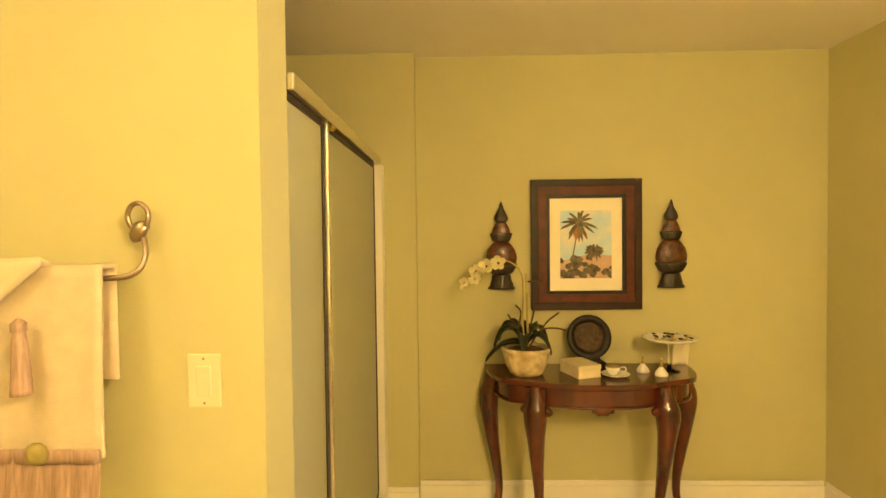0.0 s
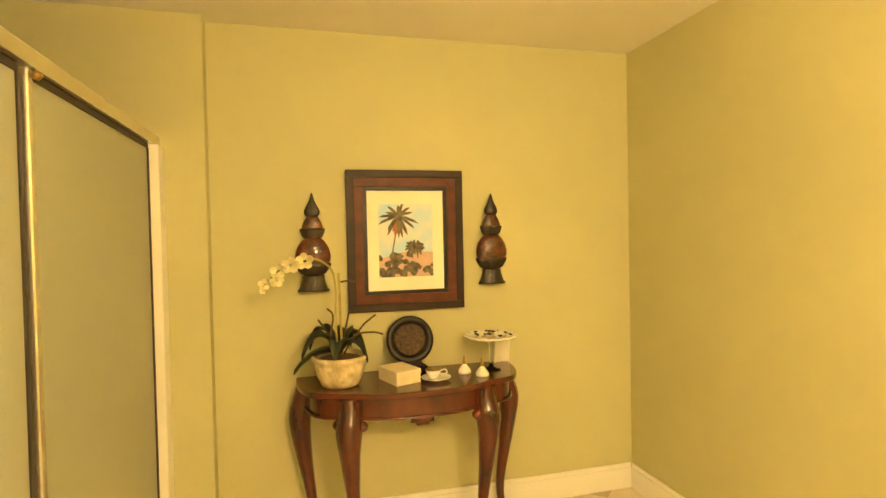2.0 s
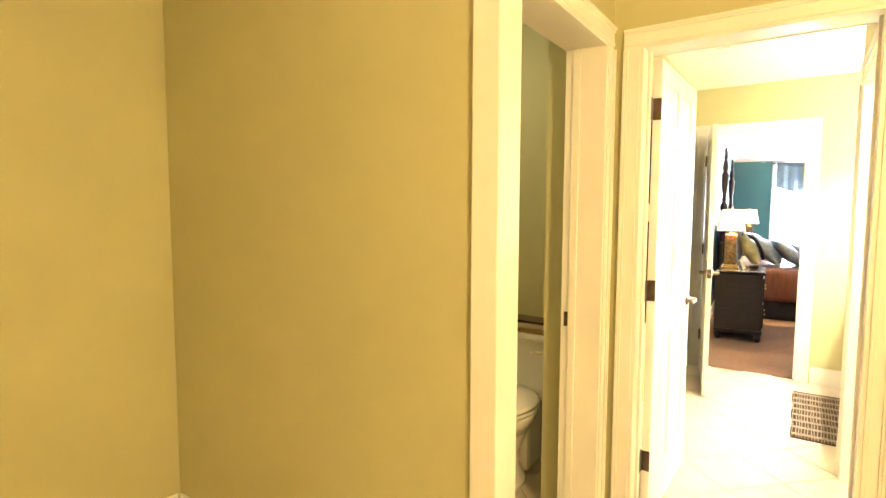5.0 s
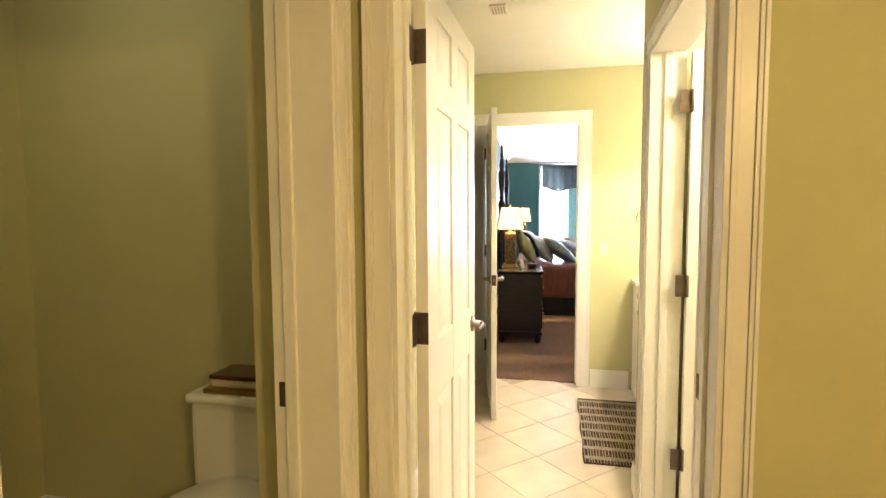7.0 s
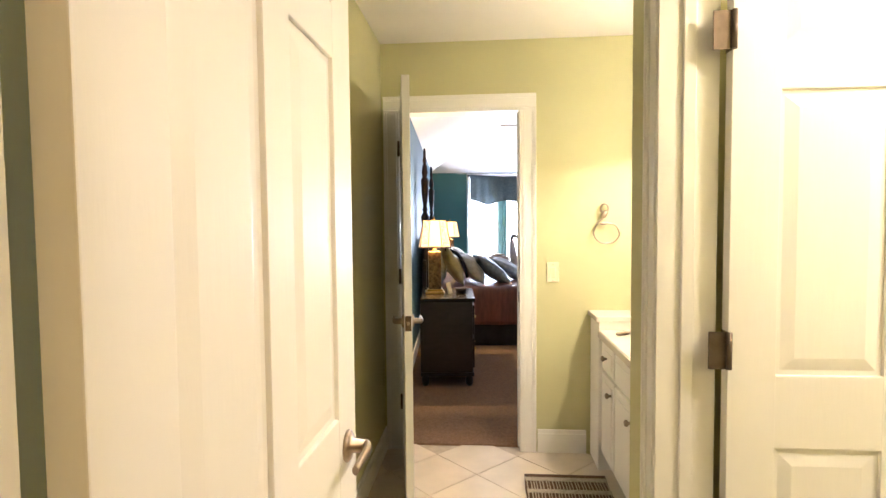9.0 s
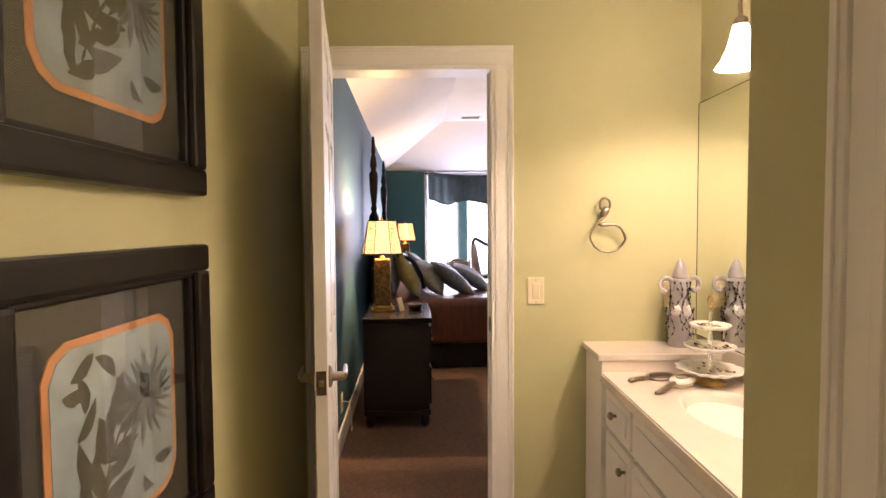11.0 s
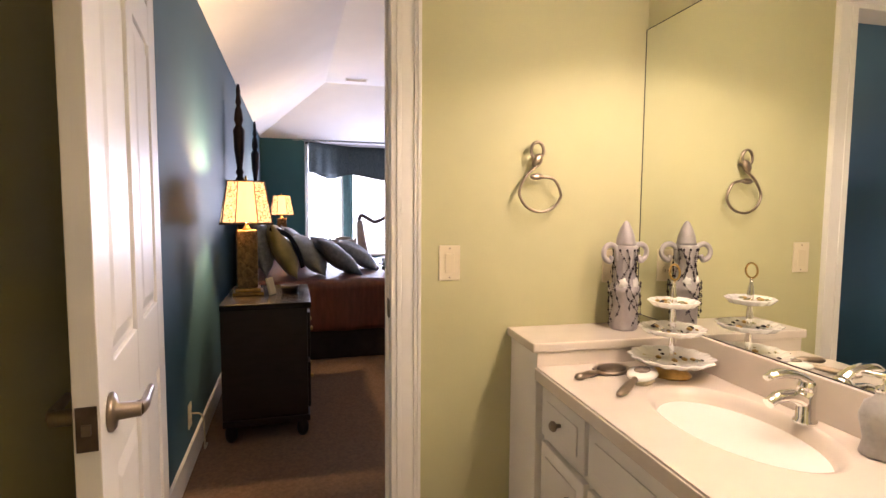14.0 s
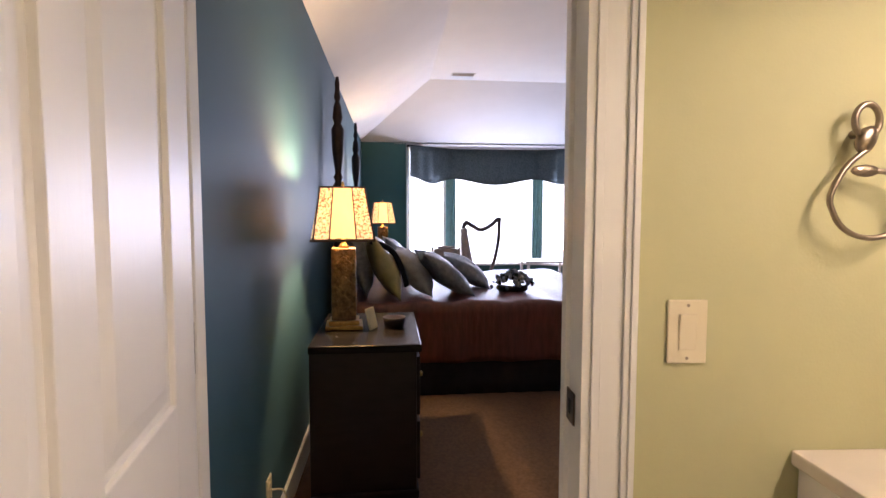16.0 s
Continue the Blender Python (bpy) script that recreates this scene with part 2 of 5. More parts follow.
def tube(points, radius, seg=10, bm=None, flat=1.0):
    """A tube along points; radius a number or one for each point."""
    bm = bm or bmesh.new()
    pts = [Vector(p) for p in points]
    rad = radius if isinstance(radius, (list, tuple)) else [radius] * len(pts)
    rings, side = [], None
    for i, p in enumerate(pts):
        d = (pts[min(i + 1, len(pts) - 1)] - pts[max(i - 1, 0)]).normalized()
        ref = side if side is not None else (Vector((0, 0, 1)) if abs(d.z) < 0.9 else Vector((1, 0, 0)))
        s = (ref - ref.dot(d) * d).normalized()
        side, t = s, d.cross(s).normalized()
        rings.append([bm.verts.new(p + rad[i] * (math.cos(2 * math.pi * k / seg) * s + flat * math.sin(2 * math.pi * k / seg) * t)) for k in range(seg)])
    for a, b in zip(rings, rings[1:]):
        for i in range(seg):
            f = bm.faces.new((a[i], a[(i + 1) % seg], b[(i + 1) % seg], b[i]))
            f.smooth = True
    bm.faces.new(rings[0][::-1])
    bm.faces.new(rings[-1])
    return bm


def curve(points, n=40):
    """A smooth line through points (Catmull-Rom)."""
    p = [Vector(q) for q in points]
    p = [2 * p[0] - p[1]] + p + [2 * p[-1] - p[-2]]
    out, spans = [], len(p) - 3
    for k in range(n + 1):
        u = min(k / n * spans, spans - 1e-6)
        i, f = int(u), u - int(u)
        a, b, c, d = p[i : i + 4]
        out.append(0.5 * ((2 * b) + (c - a) * f + (2 * a - 5 * b + 4 * c - d) * f * f + (3 * b - 3 * c + d - a) * f**3))
    return out


def prism(outline, z0, z1, bevel=0.0, m=None):
    """An outline in x and y, raised from z0 to z1."""
    bm = bmesh.new()
    f = bm.faces.new([bm.verts.new((x, y, z0)) for x, y in outline])
    r = bmesh.ops.extrude_face_region(bm, geom=[f])
    bmesh.ops.translate(bm, vec=(0, 0, z1 - z0), verts=[v for v in r["geom"] if isinstance(v, bmesh.types.BMVert)])
    bmesh.ops.recalc_face_normals(bm, faces=bm.faces)
    if bevel:
        bmesh.ops.bevel(bm, geom=[e for e in bm.edges if abs(e.verts[0].co.z - e.verts[1].co.z) < 1e-6], offset=bevel, segments=3, affect="EDGES", profile=0.6)
    if m is not None:
        bmesh.ops.transform(bm, matrix=m, verts=bm.verts)
    return bm


def mesh(name, bm, material):
    bmesh.ops.recalc_face_normals(bm, faces=bm.faces)
    me = bpy.data.meshes.new(name)
    bm.to_mesh(me)
    bm.free()
    me.materials.append(material)
    return me


def part(name, bm, material, parent, label=""):
    ob = new(name, mesh(name, bm, material))
    ob.parent = parent
    return tagged(ob, label) if label else ob


def thing(name, label, category, m=None, group=""):
    ob = new(name)
    ob.empty_display_size = 0.05
    if m is not None:
        ob.matrix_world = m
    return tagged(ob, label, category, group)


def solid(name, bm, material, label, category, m=None, group=""):
    ob = new(name, mesh(name, bm, material))
    if m is not None:
        ob.matrix_world = m
    return tagged(ob, label, category, group)


def structure(name, bm, material, label="", category=""):
    return tagged(new(name, mesh(name, bm, material)), label, category or name.split("_")[0], "", "structure")


I4 = Matrix.Identity(4)
H = 2.44

# ---- the bath rooms: walls, floor, ceiling ----


def walls(name, boxes, material=M_GREEN, label="olive green painted plaster wall"):
    bm = bmesh.new()
    for b in boxes:
        box(bm, *b)
    return structure(name, bm, material, label, "wall")


walls("wall_table", [(-0.065, 2.24, 2.89, 3.01, -0.02, H)])
walls("wall_pier", [(-1.37, -0.065, 2.81, 3.01, -0.02, H)])
walls("wall_shower_back", [(-1.37, -1.25, 1.34, 2.81, -0.02, H)], M_SHOWER, "pale shower wall panel")
walls("wall_partition", [(-2.2, -0.262, 1.155, 1.34, -0.02, H)])
walls("wall_west", [(-2.32, -2.2, -1.4, 1.34, -0.02, H)])
walls("wall_south", [(-2.32, 5.0, -1.52, -1.4, -0.02, H)])
walls("wall_right", [(2.12, 2.24, 1.46, 2.89, -0.02, H)])
walls("wall_toilet", [(2.12, 2.212, 1.31, 1.46, -0.02, H), (2.995, 3.10, 1.31, 1.46, -0.02, H), (2.212, 2.995, 1.31, 1.46, 2.05, H)])
walls("wall_passage_door", [(3.10, 3.24, 1.208, 1.59, -0.02, H), (3.10, 3.24, -1.4, 0.447, -0.02, H), (3.10, 3.24, 0.447, 1.208, 2.05, H)])
walls("wall_toilet_north", [(2.24, 3.8, 3.01, 3.13, -0.02, H)])
walls("wall_toilet_east", [(3.68, 3.8, 1.59, 3.01, -0.02, H)])
walls("wall_hall_left", [(3.24, 6.03, 1.467, 1.59, -0.02, H)])
walls("wall_closet_door", [(3.24, 3.387, 0.29, 0.42, -0.02, H), (4.263, 4.515, 0.29, 0.42, -0.02, H), (3.387, 4.263, 0.29, 0.42, 2.05, H)])
walls("wall_stub", [(4.395, 4.515, -1.4, 0.29, -0.02, H)])
walls("wall_mirror", [(4.515, 6.03, -0.39, -0.25, -0.02, H)])
walls("wall_bedroom_door", [(6.03, 6.15, -0.39, 0.63, -0.02, H), (6.03, 6.15, 1.376, 1.59, -0.02, H), (6.03, 6.15, 0.63, 1.376, 2.05, H)])
structure("ceiling_bath", B(-2.32, 6.15, -1.52, 3.13, H, H + 0.1), M_CEIL, "off-white painted ceiling", "ceiling")
floor = structure("floor", B(-2.32, 6.10, -1.52, 3.13, -0.12, -0.006), M_GROUT_SLOT, "pale beige diagonal ceramic tile floor", "floor")


def baseboard(name, x0, x1, y0, y1):
    bm = B(x0, x1, y0, y1, 0.0, 0.115, 0.002)
    lx, ly = (x1 - x0) < (y1 - y0), (x1 - x0) >= (y1 - y0)
    box(bm, x0 + 0.003 * lx, x1 - 0.003 * lx, y0 + 0.003 * ly, y1 - 0.003 * ly, 0.115, 0.14, 0.004)
    return structure(name, bm, M_TRIM, "white painted moulded baseboard", "baseboard")


baseboard("baseboard", -0.065, 2.105, 2.874, 2.89)
baseboard("baseboard", -0.24, -0.066, 2.794, 2.81)
baseboard("baseboard", 2.104, 2.12, 1.37, 2.873)
baseboard("baseboard", 6.014, 6.03, 0.26, 0.545)
baseboard("baseboard", 3.25, 6.03, 1.451, 1.467)
baseboard("baseboard", 4.335, 4.515, 0.42, 0.436)
baseboard("baseboard", 2.26, 3.68, 2.994, 3.01)
baseboard("baseboard", 3.664, 3.68, 1.59, 2.99)


def casing(name, axis, face, out, a, b, top, width=0.095, sides="lr"):
    """Moulded door casing on a wall face: the opening runs from a to b along the other axis."""
    ob = tagged(new(name), "white moulded door casing round the opening", "trim", "", "structure")

    def strip(p0, p1, z0, z1, upright, inner_low):
        bm = bmesh.new()
        w = (p1 - p0) if upright else (z1 - z0)
        for f0, f1, d in ((0.0, 0.18, 0.012), (0.18, 0.34, 0.017), (0.34, 0.76, 0.014), (0.76, 0.88, 0.020), (0.88, 1.0, 0.024)):
            if upright:
                q0, q1 = (p0 + f0 * w, p0 + f1 * w) if inner_low else (p1 - f1 * w, p1 - f0 * w)
                zz = (z0, z1)
            else:
                q0, q1, zz = p0, p1, (z0 + f0 * w, z0 + f1 * w)
            d0, d1 = sorted((face, face + out * d))
            if axis == "x":
                box(bm, d0, d1, q0, q1, *zz, 0.0015)
            else:
                box(bm, q0, q1, d0, d1, *zz, 0.0015)
        return bm

    if "l" in sides:
        part("casing_side", strip(a - width, a, 0, top, True, False), M_TRIM, ob)
    if "r" in sides:
        part("casing_side", strip(b, b + width, 0, top, True, True), M_TRIM, ob)
    part("casing_head", strip(a - width * ("l" in sides), b + width * ("r" in sides), top, top + width, False, True), M_TRIM, ob)
    return ob


def jamb(name, axis, f0, f1, a, b, top, stop):
    """The lining of a doorway, 2 cm thick, with a door stop."""
    ob = tagged(new(name), "white painted door lining", "trim", "", "structure")
    t = 0.018
    for p0, p1 in ((a - t, a), (b, b + t)):
        q = (p0, p1)
        bm = B(f0, f1, *q, 0, top) if axis == "x" else B(*q, f0, f1, 0, top)
        s0, s1 = (p1 - 0.003, p1 + 0.010) if p0 < a else (p0 - 0.010, p0 + 0.003)
        if axis == "x":
            box(bm, stop, stop + 0.03, s0, s1, 0, top, 0.002)
        else:
            box(bm, s0, s1, stop, stop + 0.03, 0, top, 0.002)
        part("lining_side", bm, M_TRIM, ob)
    bm = B(f0, f1, a, b, top, top + 0.018) if axis == "x" else B(a, b, f0, f1, top, top + 0.018)
    part("lining_head", bm, M_TRIM, ob)
    return ob


casing("trim_toilet_door", "y", 1.31, -1, 2.23, 2.977, 2.03, 0.085, "r")
structure("trim_corner_post", B(2.104, 2.228, 1.292, 1.372, 0, 2.115, 0.004), M_TRIM, "white painted corner casing post", "trim")
jamb("trim_toilet_lining", "y", 1.308, 1.462, 2.23, 2.977, 2.032, 1.40)
casing("trim_passage_door", "x", 3.10, -1, 0.465, 1.19, 2.03, 0.076)
casing("trim_passage_door_back", "x", 3.24, 1, 0.465, 1.19, 2.03, 0.035, "l")
jamb("trim_passage_lining", "x", 3.098, 3.242, 0.465, 1.19, 2.032, 3.16)
casing("trim_closet_door", "y", 0.42, 1, 3.405, 4.245, 2.03, 0.085)
jamb("trim_closet_lining", "y", 0.288, 0.422, 3.405, 4.245, 2.032, 0.345)
casing("trim_bedroom_door", "x", 6.03, -1, 0.648, 1.358, 2.03, 0.095)
jamb("trim_bedroom_lining", "x", 6.028, 6.152, 0.648, 1.358, 2.032, 6.09)

# ---- doors ----


def panel_door(name, label, width, hinge, angle, hinges_at, lever_flip=1):
    """A six-panel door. Local x runs from the hinge to the latch, y is its thickness, which is centred."""
    ob = tagged(new(name), label, "door", "", "structure")
    ob.matrix_world = pose(*hinge, 0, 0, angle)
    t, hgt = 0.0175, 2.02
    s, mid = 0.112, 0.088
    pw = (width - 2 * s - mid) / 2
    cols = [(s, s + pw), (s + pw + mid, width - s)]
    rows_ = [(0.22, 0.82), (1.0, 1.68), (1.78, 1.94)]
    bm = B(0.001, width - 0.001, -t + 0.009, t - 0.009, 0.012, hgt)
    for x0, x1 in ((0, s), (s + pw, s + pw + mid), (width - s, width)):
        box(bm, x0, x1, -t, t, 0.010, hgt + 0.002, 0.002)
    edges = [0.010] + [v for r in rows_ for v in r] + [hgt + 0.002]
    for z0, z1 in zip(edges[::2], edges[1::2]):
        for c in cols:
            box(bm, c[0] - 0.004, c[1] + 0.004, -t + 0.0008, t - 0.0008, z0, z1, 0.003)
    part("leaf", bm, M_DOOR, ob)
    for z0, z1 in rows_:
        for c in cols:
            pb = bmesh.new()
            for sgn in (-1, 1):
                y0, y1 = sgn * (t - 0.010), sgn * (t - 0.002)
                a = [pb.verts.new((x, y0, z)) for x, z in ((c[0] + 0.008, z0 + 0.008), (c[1] - 0.008, z0 + 0.008), (c[1] - 0.008, z1 - 0.008), (c[0] + 0.008, z1 - 0.008))]
                k = 0.042
                b = [pb.verts.new((x, y1, z)) for x, z in ((c[0] + k, z0 + k), (c[1] - k, z0 + k), (c[1] - k, z1 - k), (c[0] + k, z1 - k))]
                pb.faces.new(b)
                pb.faces.new(a[::-1])
                for i in range(4):
                    pb.faces.new((a[i], a[(i + 1) % 4], b[(i + 1) % 4], b[i]))
            part("panel", pb, M_DOOR, ob)
    zl = 0.93
    hd = part("door_handle", lathe([(0.031, 0), (0.032, 0.004), (0.027, 0.009), (0.014, 0.012), (0.012, 0.045)], 24, m=pose(width - 0.065, t, zl, -90)), M_NICKEL, ob, "brushed nickel lever handle")
    lathe_b = lathe([(0.031, 0), (0.032, 0.004), (0.027, 0.009), (0.014, 0.012), (0.012, 0.045)], 24, m=pose(width - 0.065, -t, zl, 90))
    part("rose", lathe_b, M_NICKEL, hd)
    for sg in (1, -1):
        pts = curve([(width - 0.065, sg * (t + 0.040), zl), (width - 0.085, sg * (t + 0.046), zl), (width - 0.12, sg * (t + 0.046), zl), (width - 0.17, sg * (t + 0.046), zl)], 12)
        part("lever", tube(pts, [0.0135 - 0.0004 * k for k in range(13)], 12, flat=0.7), M_NICKEL, hd)
    part("latch_plate", B(width - 0.001, width + 0.002, -0.014, 0.014, zl - 0.034, zl + 0.034, 0.001), M_BRONZE, ob, "dark bronze latch plate")
    part("latch_bolt", B(width, width + 0.008, -0.006, 0.006, zl - 0.008, zl + 0.008, 0.001), M_NICKEL, ob)
    for z in hinges_at:
        hb = tube([(0, lever_flip * (t + 0.006), z - 0.045), (0, lever_flip * (t + 0.006), z + 0.045)], 0.007, 12)
        box(hb, -0.0015, 0.0015, -t, t, z - 0.045, z + 0.045)
        box(hb, -0.045, 0.003, lever_flip * t - 0.003, lever_flip * t + 0.003, z - 0.045, z + 0.045)
        part("hinge", hb, M_BRONZE, ob, "dark bronze butt hinge")
    return ob


panel_door("door_1", "white six-panel door standing open against the hall wall", 0.72, (3.262, 1.172, 0), -1.5, (0.30, 1.055, 1.82))
panel_door("door_2", "white six-panel closet door standing open", 0.80, (4.222, 0.276, 0), -90, (0.31, 1.06, 1.82), -1)
panel_door("door_3", "white six-panel bedroom door standing open into the hall", 0.825, (6.012, 1.338, 0), 180 + 9.8, (0.30, 1.06, 1.82), -1)


def strike(name, m):
    ob = thing(name, "dark bronze strike plate set into the door lining", "strike plate", m)
    bm = B(-0.002, 0.0015, -0.024, 0.024, -0.03, 0.03, 0.001)
    part("plate", bm, M_BRONZE, ob)
    part("hole", B(0.0012, 0.002, -0.007, 0.007, -0.014, 0.014), M_DARK, ob)
    return ob


strike("strike_plate", pose(2.975, 1.425, 0.95, 0, 0, 180))
strike("strike_plate", pose(3.21, 0.469, 0.95, 0, 0, 90))
strike("strike_plate", pose(3.407, 0.325, 0.95, 0, 0, 0))
strike("strike_plate", pose(6.07, 0.652, 0.93, 0, 0, 90))


def switch_plate(m, rocker=True):
    ob = thing("light_switch", "ivory plastic light switch plate on the green wall", "light switch", m)
    part("plate", B(-0.036, 0.036, -0.006, 0, -0.058, 0.058, 0.003), M_PLATE, ob)
    part("rocker", B(-0.016, 0.016, -0.009, -0.004, -0.033, 0.033, 0.002, pose(0, 0, 0, 3)), M_PLATE, ob)
    for z in (-0.048, 0.048):
        part("screw", lathe([(0.003, 0), (0.003, 0.001)], 10, m=pose(0, -0.006, z, 90)), M_NICKEL, ob)
    return ob


switch_plate(pose(-0.392, 1.155, 1.175))
switch_plate(pose(6.03, 0.455, 1.08, 0, 0, -90))


def outlet(m):
    ob = thing("wall_outlet", "ivory double power outlet on the wall", "outlet", m)
    part("plate", B(-0.036, 0.036, -0.006, 0, -0.058, 0.058, 0.003), M_PLATE, ob)
    for z in (-0.021, 0.021):
        sock = part("socket", lathe([(0.017, 0), (0.0165, 0.003)], 20, m=pose(0, -0.006, z, 90)), M_PLATE, ob)
        sl = B(-0.007, -0.005, -0.0095, -0.0088, z - 0.004, z + 0.006)
        box(sl, 0.005, 0.007, -0.0095, -0.0088, z - 0.004, z + 0.006)
        part("slots", sl, M_DARK, sock)
    return ob


outlet(pose(6.03, -0.135, 1.06, 0, 0, -90))

# ---- anteroom: shower, towel bar, console table and what stands on it ----


def shower_screen():
    ob = thing("shower_screen", "framed frosted glass shower screen with a dark seal", "shower screen", pose(-0.275, 1.345, 0))
    L, top = 1.462, 1.905
    part("sill", B(-0.05, 0.045, 0, L, 0, 0.14, 0.006), M_TRIM, ob, "white shower kerb")
    part("header", B(-0.028, 0.030, 0, L, top - 0.055, top - 0.012, 0.004), M_SILVERFR, ob, "cream metal header rail")
    part("end_frame", B(-0.03, 0.045, L - 0.09, L, 0.14, top - 0.056, 0.004), M_TRIM, ob, "white upright end frame")
    part("mullion", B(-0.02, 0.022, 0.365, 0.39, 0.14, top - 0.056, 0.005), M_SILVERFR, ob, "bright metal mullion")
    for y0, y1 in ((0.01, 0.345), (0.41, L - 0.105)):
        g = part("pane", B(-0.004, 0.004, y0, y1, 0.15, top - 0.062), M_FROST, ob, "frosted glass pane")
        g.visible_shadow = False
        bm = B(-0.009, 0.009, y0 - 0.004, y1 + 0.004, top - 0.076, top - 0.057)
        box(bm, -0.009, 0.009, y0 - 0.004, y1 + 0.004, 0.142, 0.158)
        box(bm, -0.009, 0.009, y1, y1 + 0.012, 0.158, top - 0.076)
        part("seal", bm, M_SEAL, ob, "dark rubber seal")
    part("knob", lathe([(0.008, 0), (0.012, 0.01), (0.004, 0.02)], 16, m=pose(0.026, 0.378, top - 0.075, 0, 90)), M_GOLD, ob)


shower_screen()


def leaf_scroll(ob, s=1.0, flip=1):
    """A loop of metal rod with a leaf boss, in the plane x, z, standing off the wall at y = 0."""
    loop = [(0.022 * math.cos(a) * s * flip, -0.03, 0.028 * math.sin(a) * s) for a in [math.radians(d) for d in range(-60, 241, 20)]]
    part("loop", tube(curve(loop, 30), 0.0055 * s, 10), M_NICKEL, ob, "bronzed metal loop")
    bm = bmesh.new()
    bmesh.ops.create_icosphere(bm, subdivisions=2, radius=1)
    bmesh.ops.transform(bm, matrix=pose(0, -0.03, -0.032 * s, 0, 30 * flip, 0) @ Matrix.Diagonal((0.018 * s, 0.010 * s, 0.026 * s, 1)), verts=bm.verts)
    for f in bm.faces:
        f.smooth = True
    part("leaf_boss", bm, M_NICKEL, ob, "leaf-shaped metal boss")
    part("post", tube([(0, 0, -0.02 * s), (0, -0.03, -0.02 * s)], 0.008 * s, 10), M_NICKEL, ob)


def towel_bar():
    ob = thing("towel_bar", "bronzed scroll towel bar on the green wall", "towel bar", pose(-0.512, 1.155, 1.53))
    leaf_scroll(ob, 1.0)
    part("arm", tube(curve([(0.012, -0.03, -0.045), (0.022, -0.045, -0.085), (0.006, -0.06, -0.118), (-0.06, -0.07, -0.127), (-0.3, -0.07, -0.127), (-0.75, -0.07, -0.127)], 50), 0.006, 10), M_NICKEL, ob)
    part("end_post", tube([(-0.74, 0, -0.127), (-0.74, -0.07, -0.127)], 0.008, 10), M_NICKEL, ob)


towel_bar()


def sheet(nu, nv, fn, thick=0.0):
    """A bent sheet from fn(u, v), u and v from 0 to 1."""
    bm = bmesh.new()
    g = [[bm.verts.new(fn(i / nu, j / nv)) for j in range(nv + 1)] for i in range(nu + 1)]
    for i in range(nu):
        for j in range(nv):
            bm.faces.new((g[i][j], g[i + 1][j], g[i + 1][j + 1], g[i][j + 1])).smooth = True
    if thick:
        bmesh.ops.recalc_face_normals(bm, faces=bm.faces)
        bmesh.ops.solidify(bm, geom=bm.faces[:], thickness=thick)
    return bm


def hanging_towel(x0, x1, z_top, drop_front, drop_back, off, material, ob, name):
    """Cloth folded over the bar: u along the bar, v from the back hem over to the front hem."""
    total = drop_front + drop_back

    def fn(u, v):
        s = v * total - drop_back
        x = x0 + (x1 - x0) * u
        fold = 0.006 * math.sin(u * 9 + v * 3) + 0.004 * math.sin(u * 23)
        if s < 0:
            return (x - 0.02 * abs(s) * (1 - u), 0.012 + off + fold * abs(s) * 3, z_top + s)
        return (x + 0.02 * s, -0.014 - off + fold * min(1, s * 4) - 0.03 * s, z_top - s)

    return part(name, sheet(24, 40, fn, 0.008), material, ob)


def towel():
    ob = thing("bath_towel", "beige bath towel with mauve satin hem draped over the bar", "towel", pose(-0.475, 1.085, 1.418))
    hanging_towel(-0.5, -0.075, 0.014, 0.38, 0.24, 0.004, M_TOWEL, ob, "cloth")
    bm = sheet(40, 6, lambda u, v: (-0.5 + 0.43 * u, -0.046 - 0.012 * v + 0.007 * math.sin(u * 60) * (0.3 + v), -0.36 - 0.16 * v), 0.004)
    part("satin_hem", bm, M_SATIN, ob, "gathered mauve satin hem")
    bm = sheet(30, 2, lambda u, v: (-0.5 + 0.43 * u, -0.054 - 0.002 * math.sin(u * 50), -0.345 - 0.028 * v), 0.005)
    part("braid", bm, M_SATIN, ob, "gold braid band")
    part("rosette", lathe([(0.024, 0), (0.018, 0.008), (0.008, 0.012)], 10, m=pose(-0.19, -0.056, -0.352, 90), wobble=lambda a, k: 0.3 * math.sin(5 * a)), M_STEM, ob)
    return ob


towel()


def hand_towel():
    ob = thing("hand_towel", "folded beige hand towel with a tassel over the bath towel", "towel", pose(-0.512, 1.085, 1.41))
    part("fold", sheet(16, 24, lambda u, v: (-0.5 + 0.36 * u * (1 - 0.55 * max(0, v - 0.25)), 0.016 if v < 0.15 else -0.045 - 0.008 * v + 0.004 * math.sin(9 * u), 0.03 + 0.004 * math.sin(6 * u) - 0.16 * max(0, v - 0.2) - 0.03 * (v < 0.15)), 0.008), M_TOWEL, ob)
    t = part("tassel", tube(curve([(-0.178, -0.06, -0.085), (-0.176, -0.062, -0.12), (-0.173, -0.064, -0.18), (-0.173, -0.064, -0.225)], 14), [0.006, 0.010, 0.013, 0.011, 0.012, 0.014, 0.015, 0.016, 0.016, 0.017, 0.017, 0.018, 0.018, 0.019, 0.019], 14), M_SATIN, ob, "mauve silk tassel")
    part("tassel_head", lathe([(0.004, 0), (0.014, 0.01), (0.014, 0.025), (0.005, 0.034)], 14, at=(-0.178, -0.06, -0.112)), M_SATIN, t)


hand_towel()

TX, TY, TZ = 0.826, 2.865, 0.785


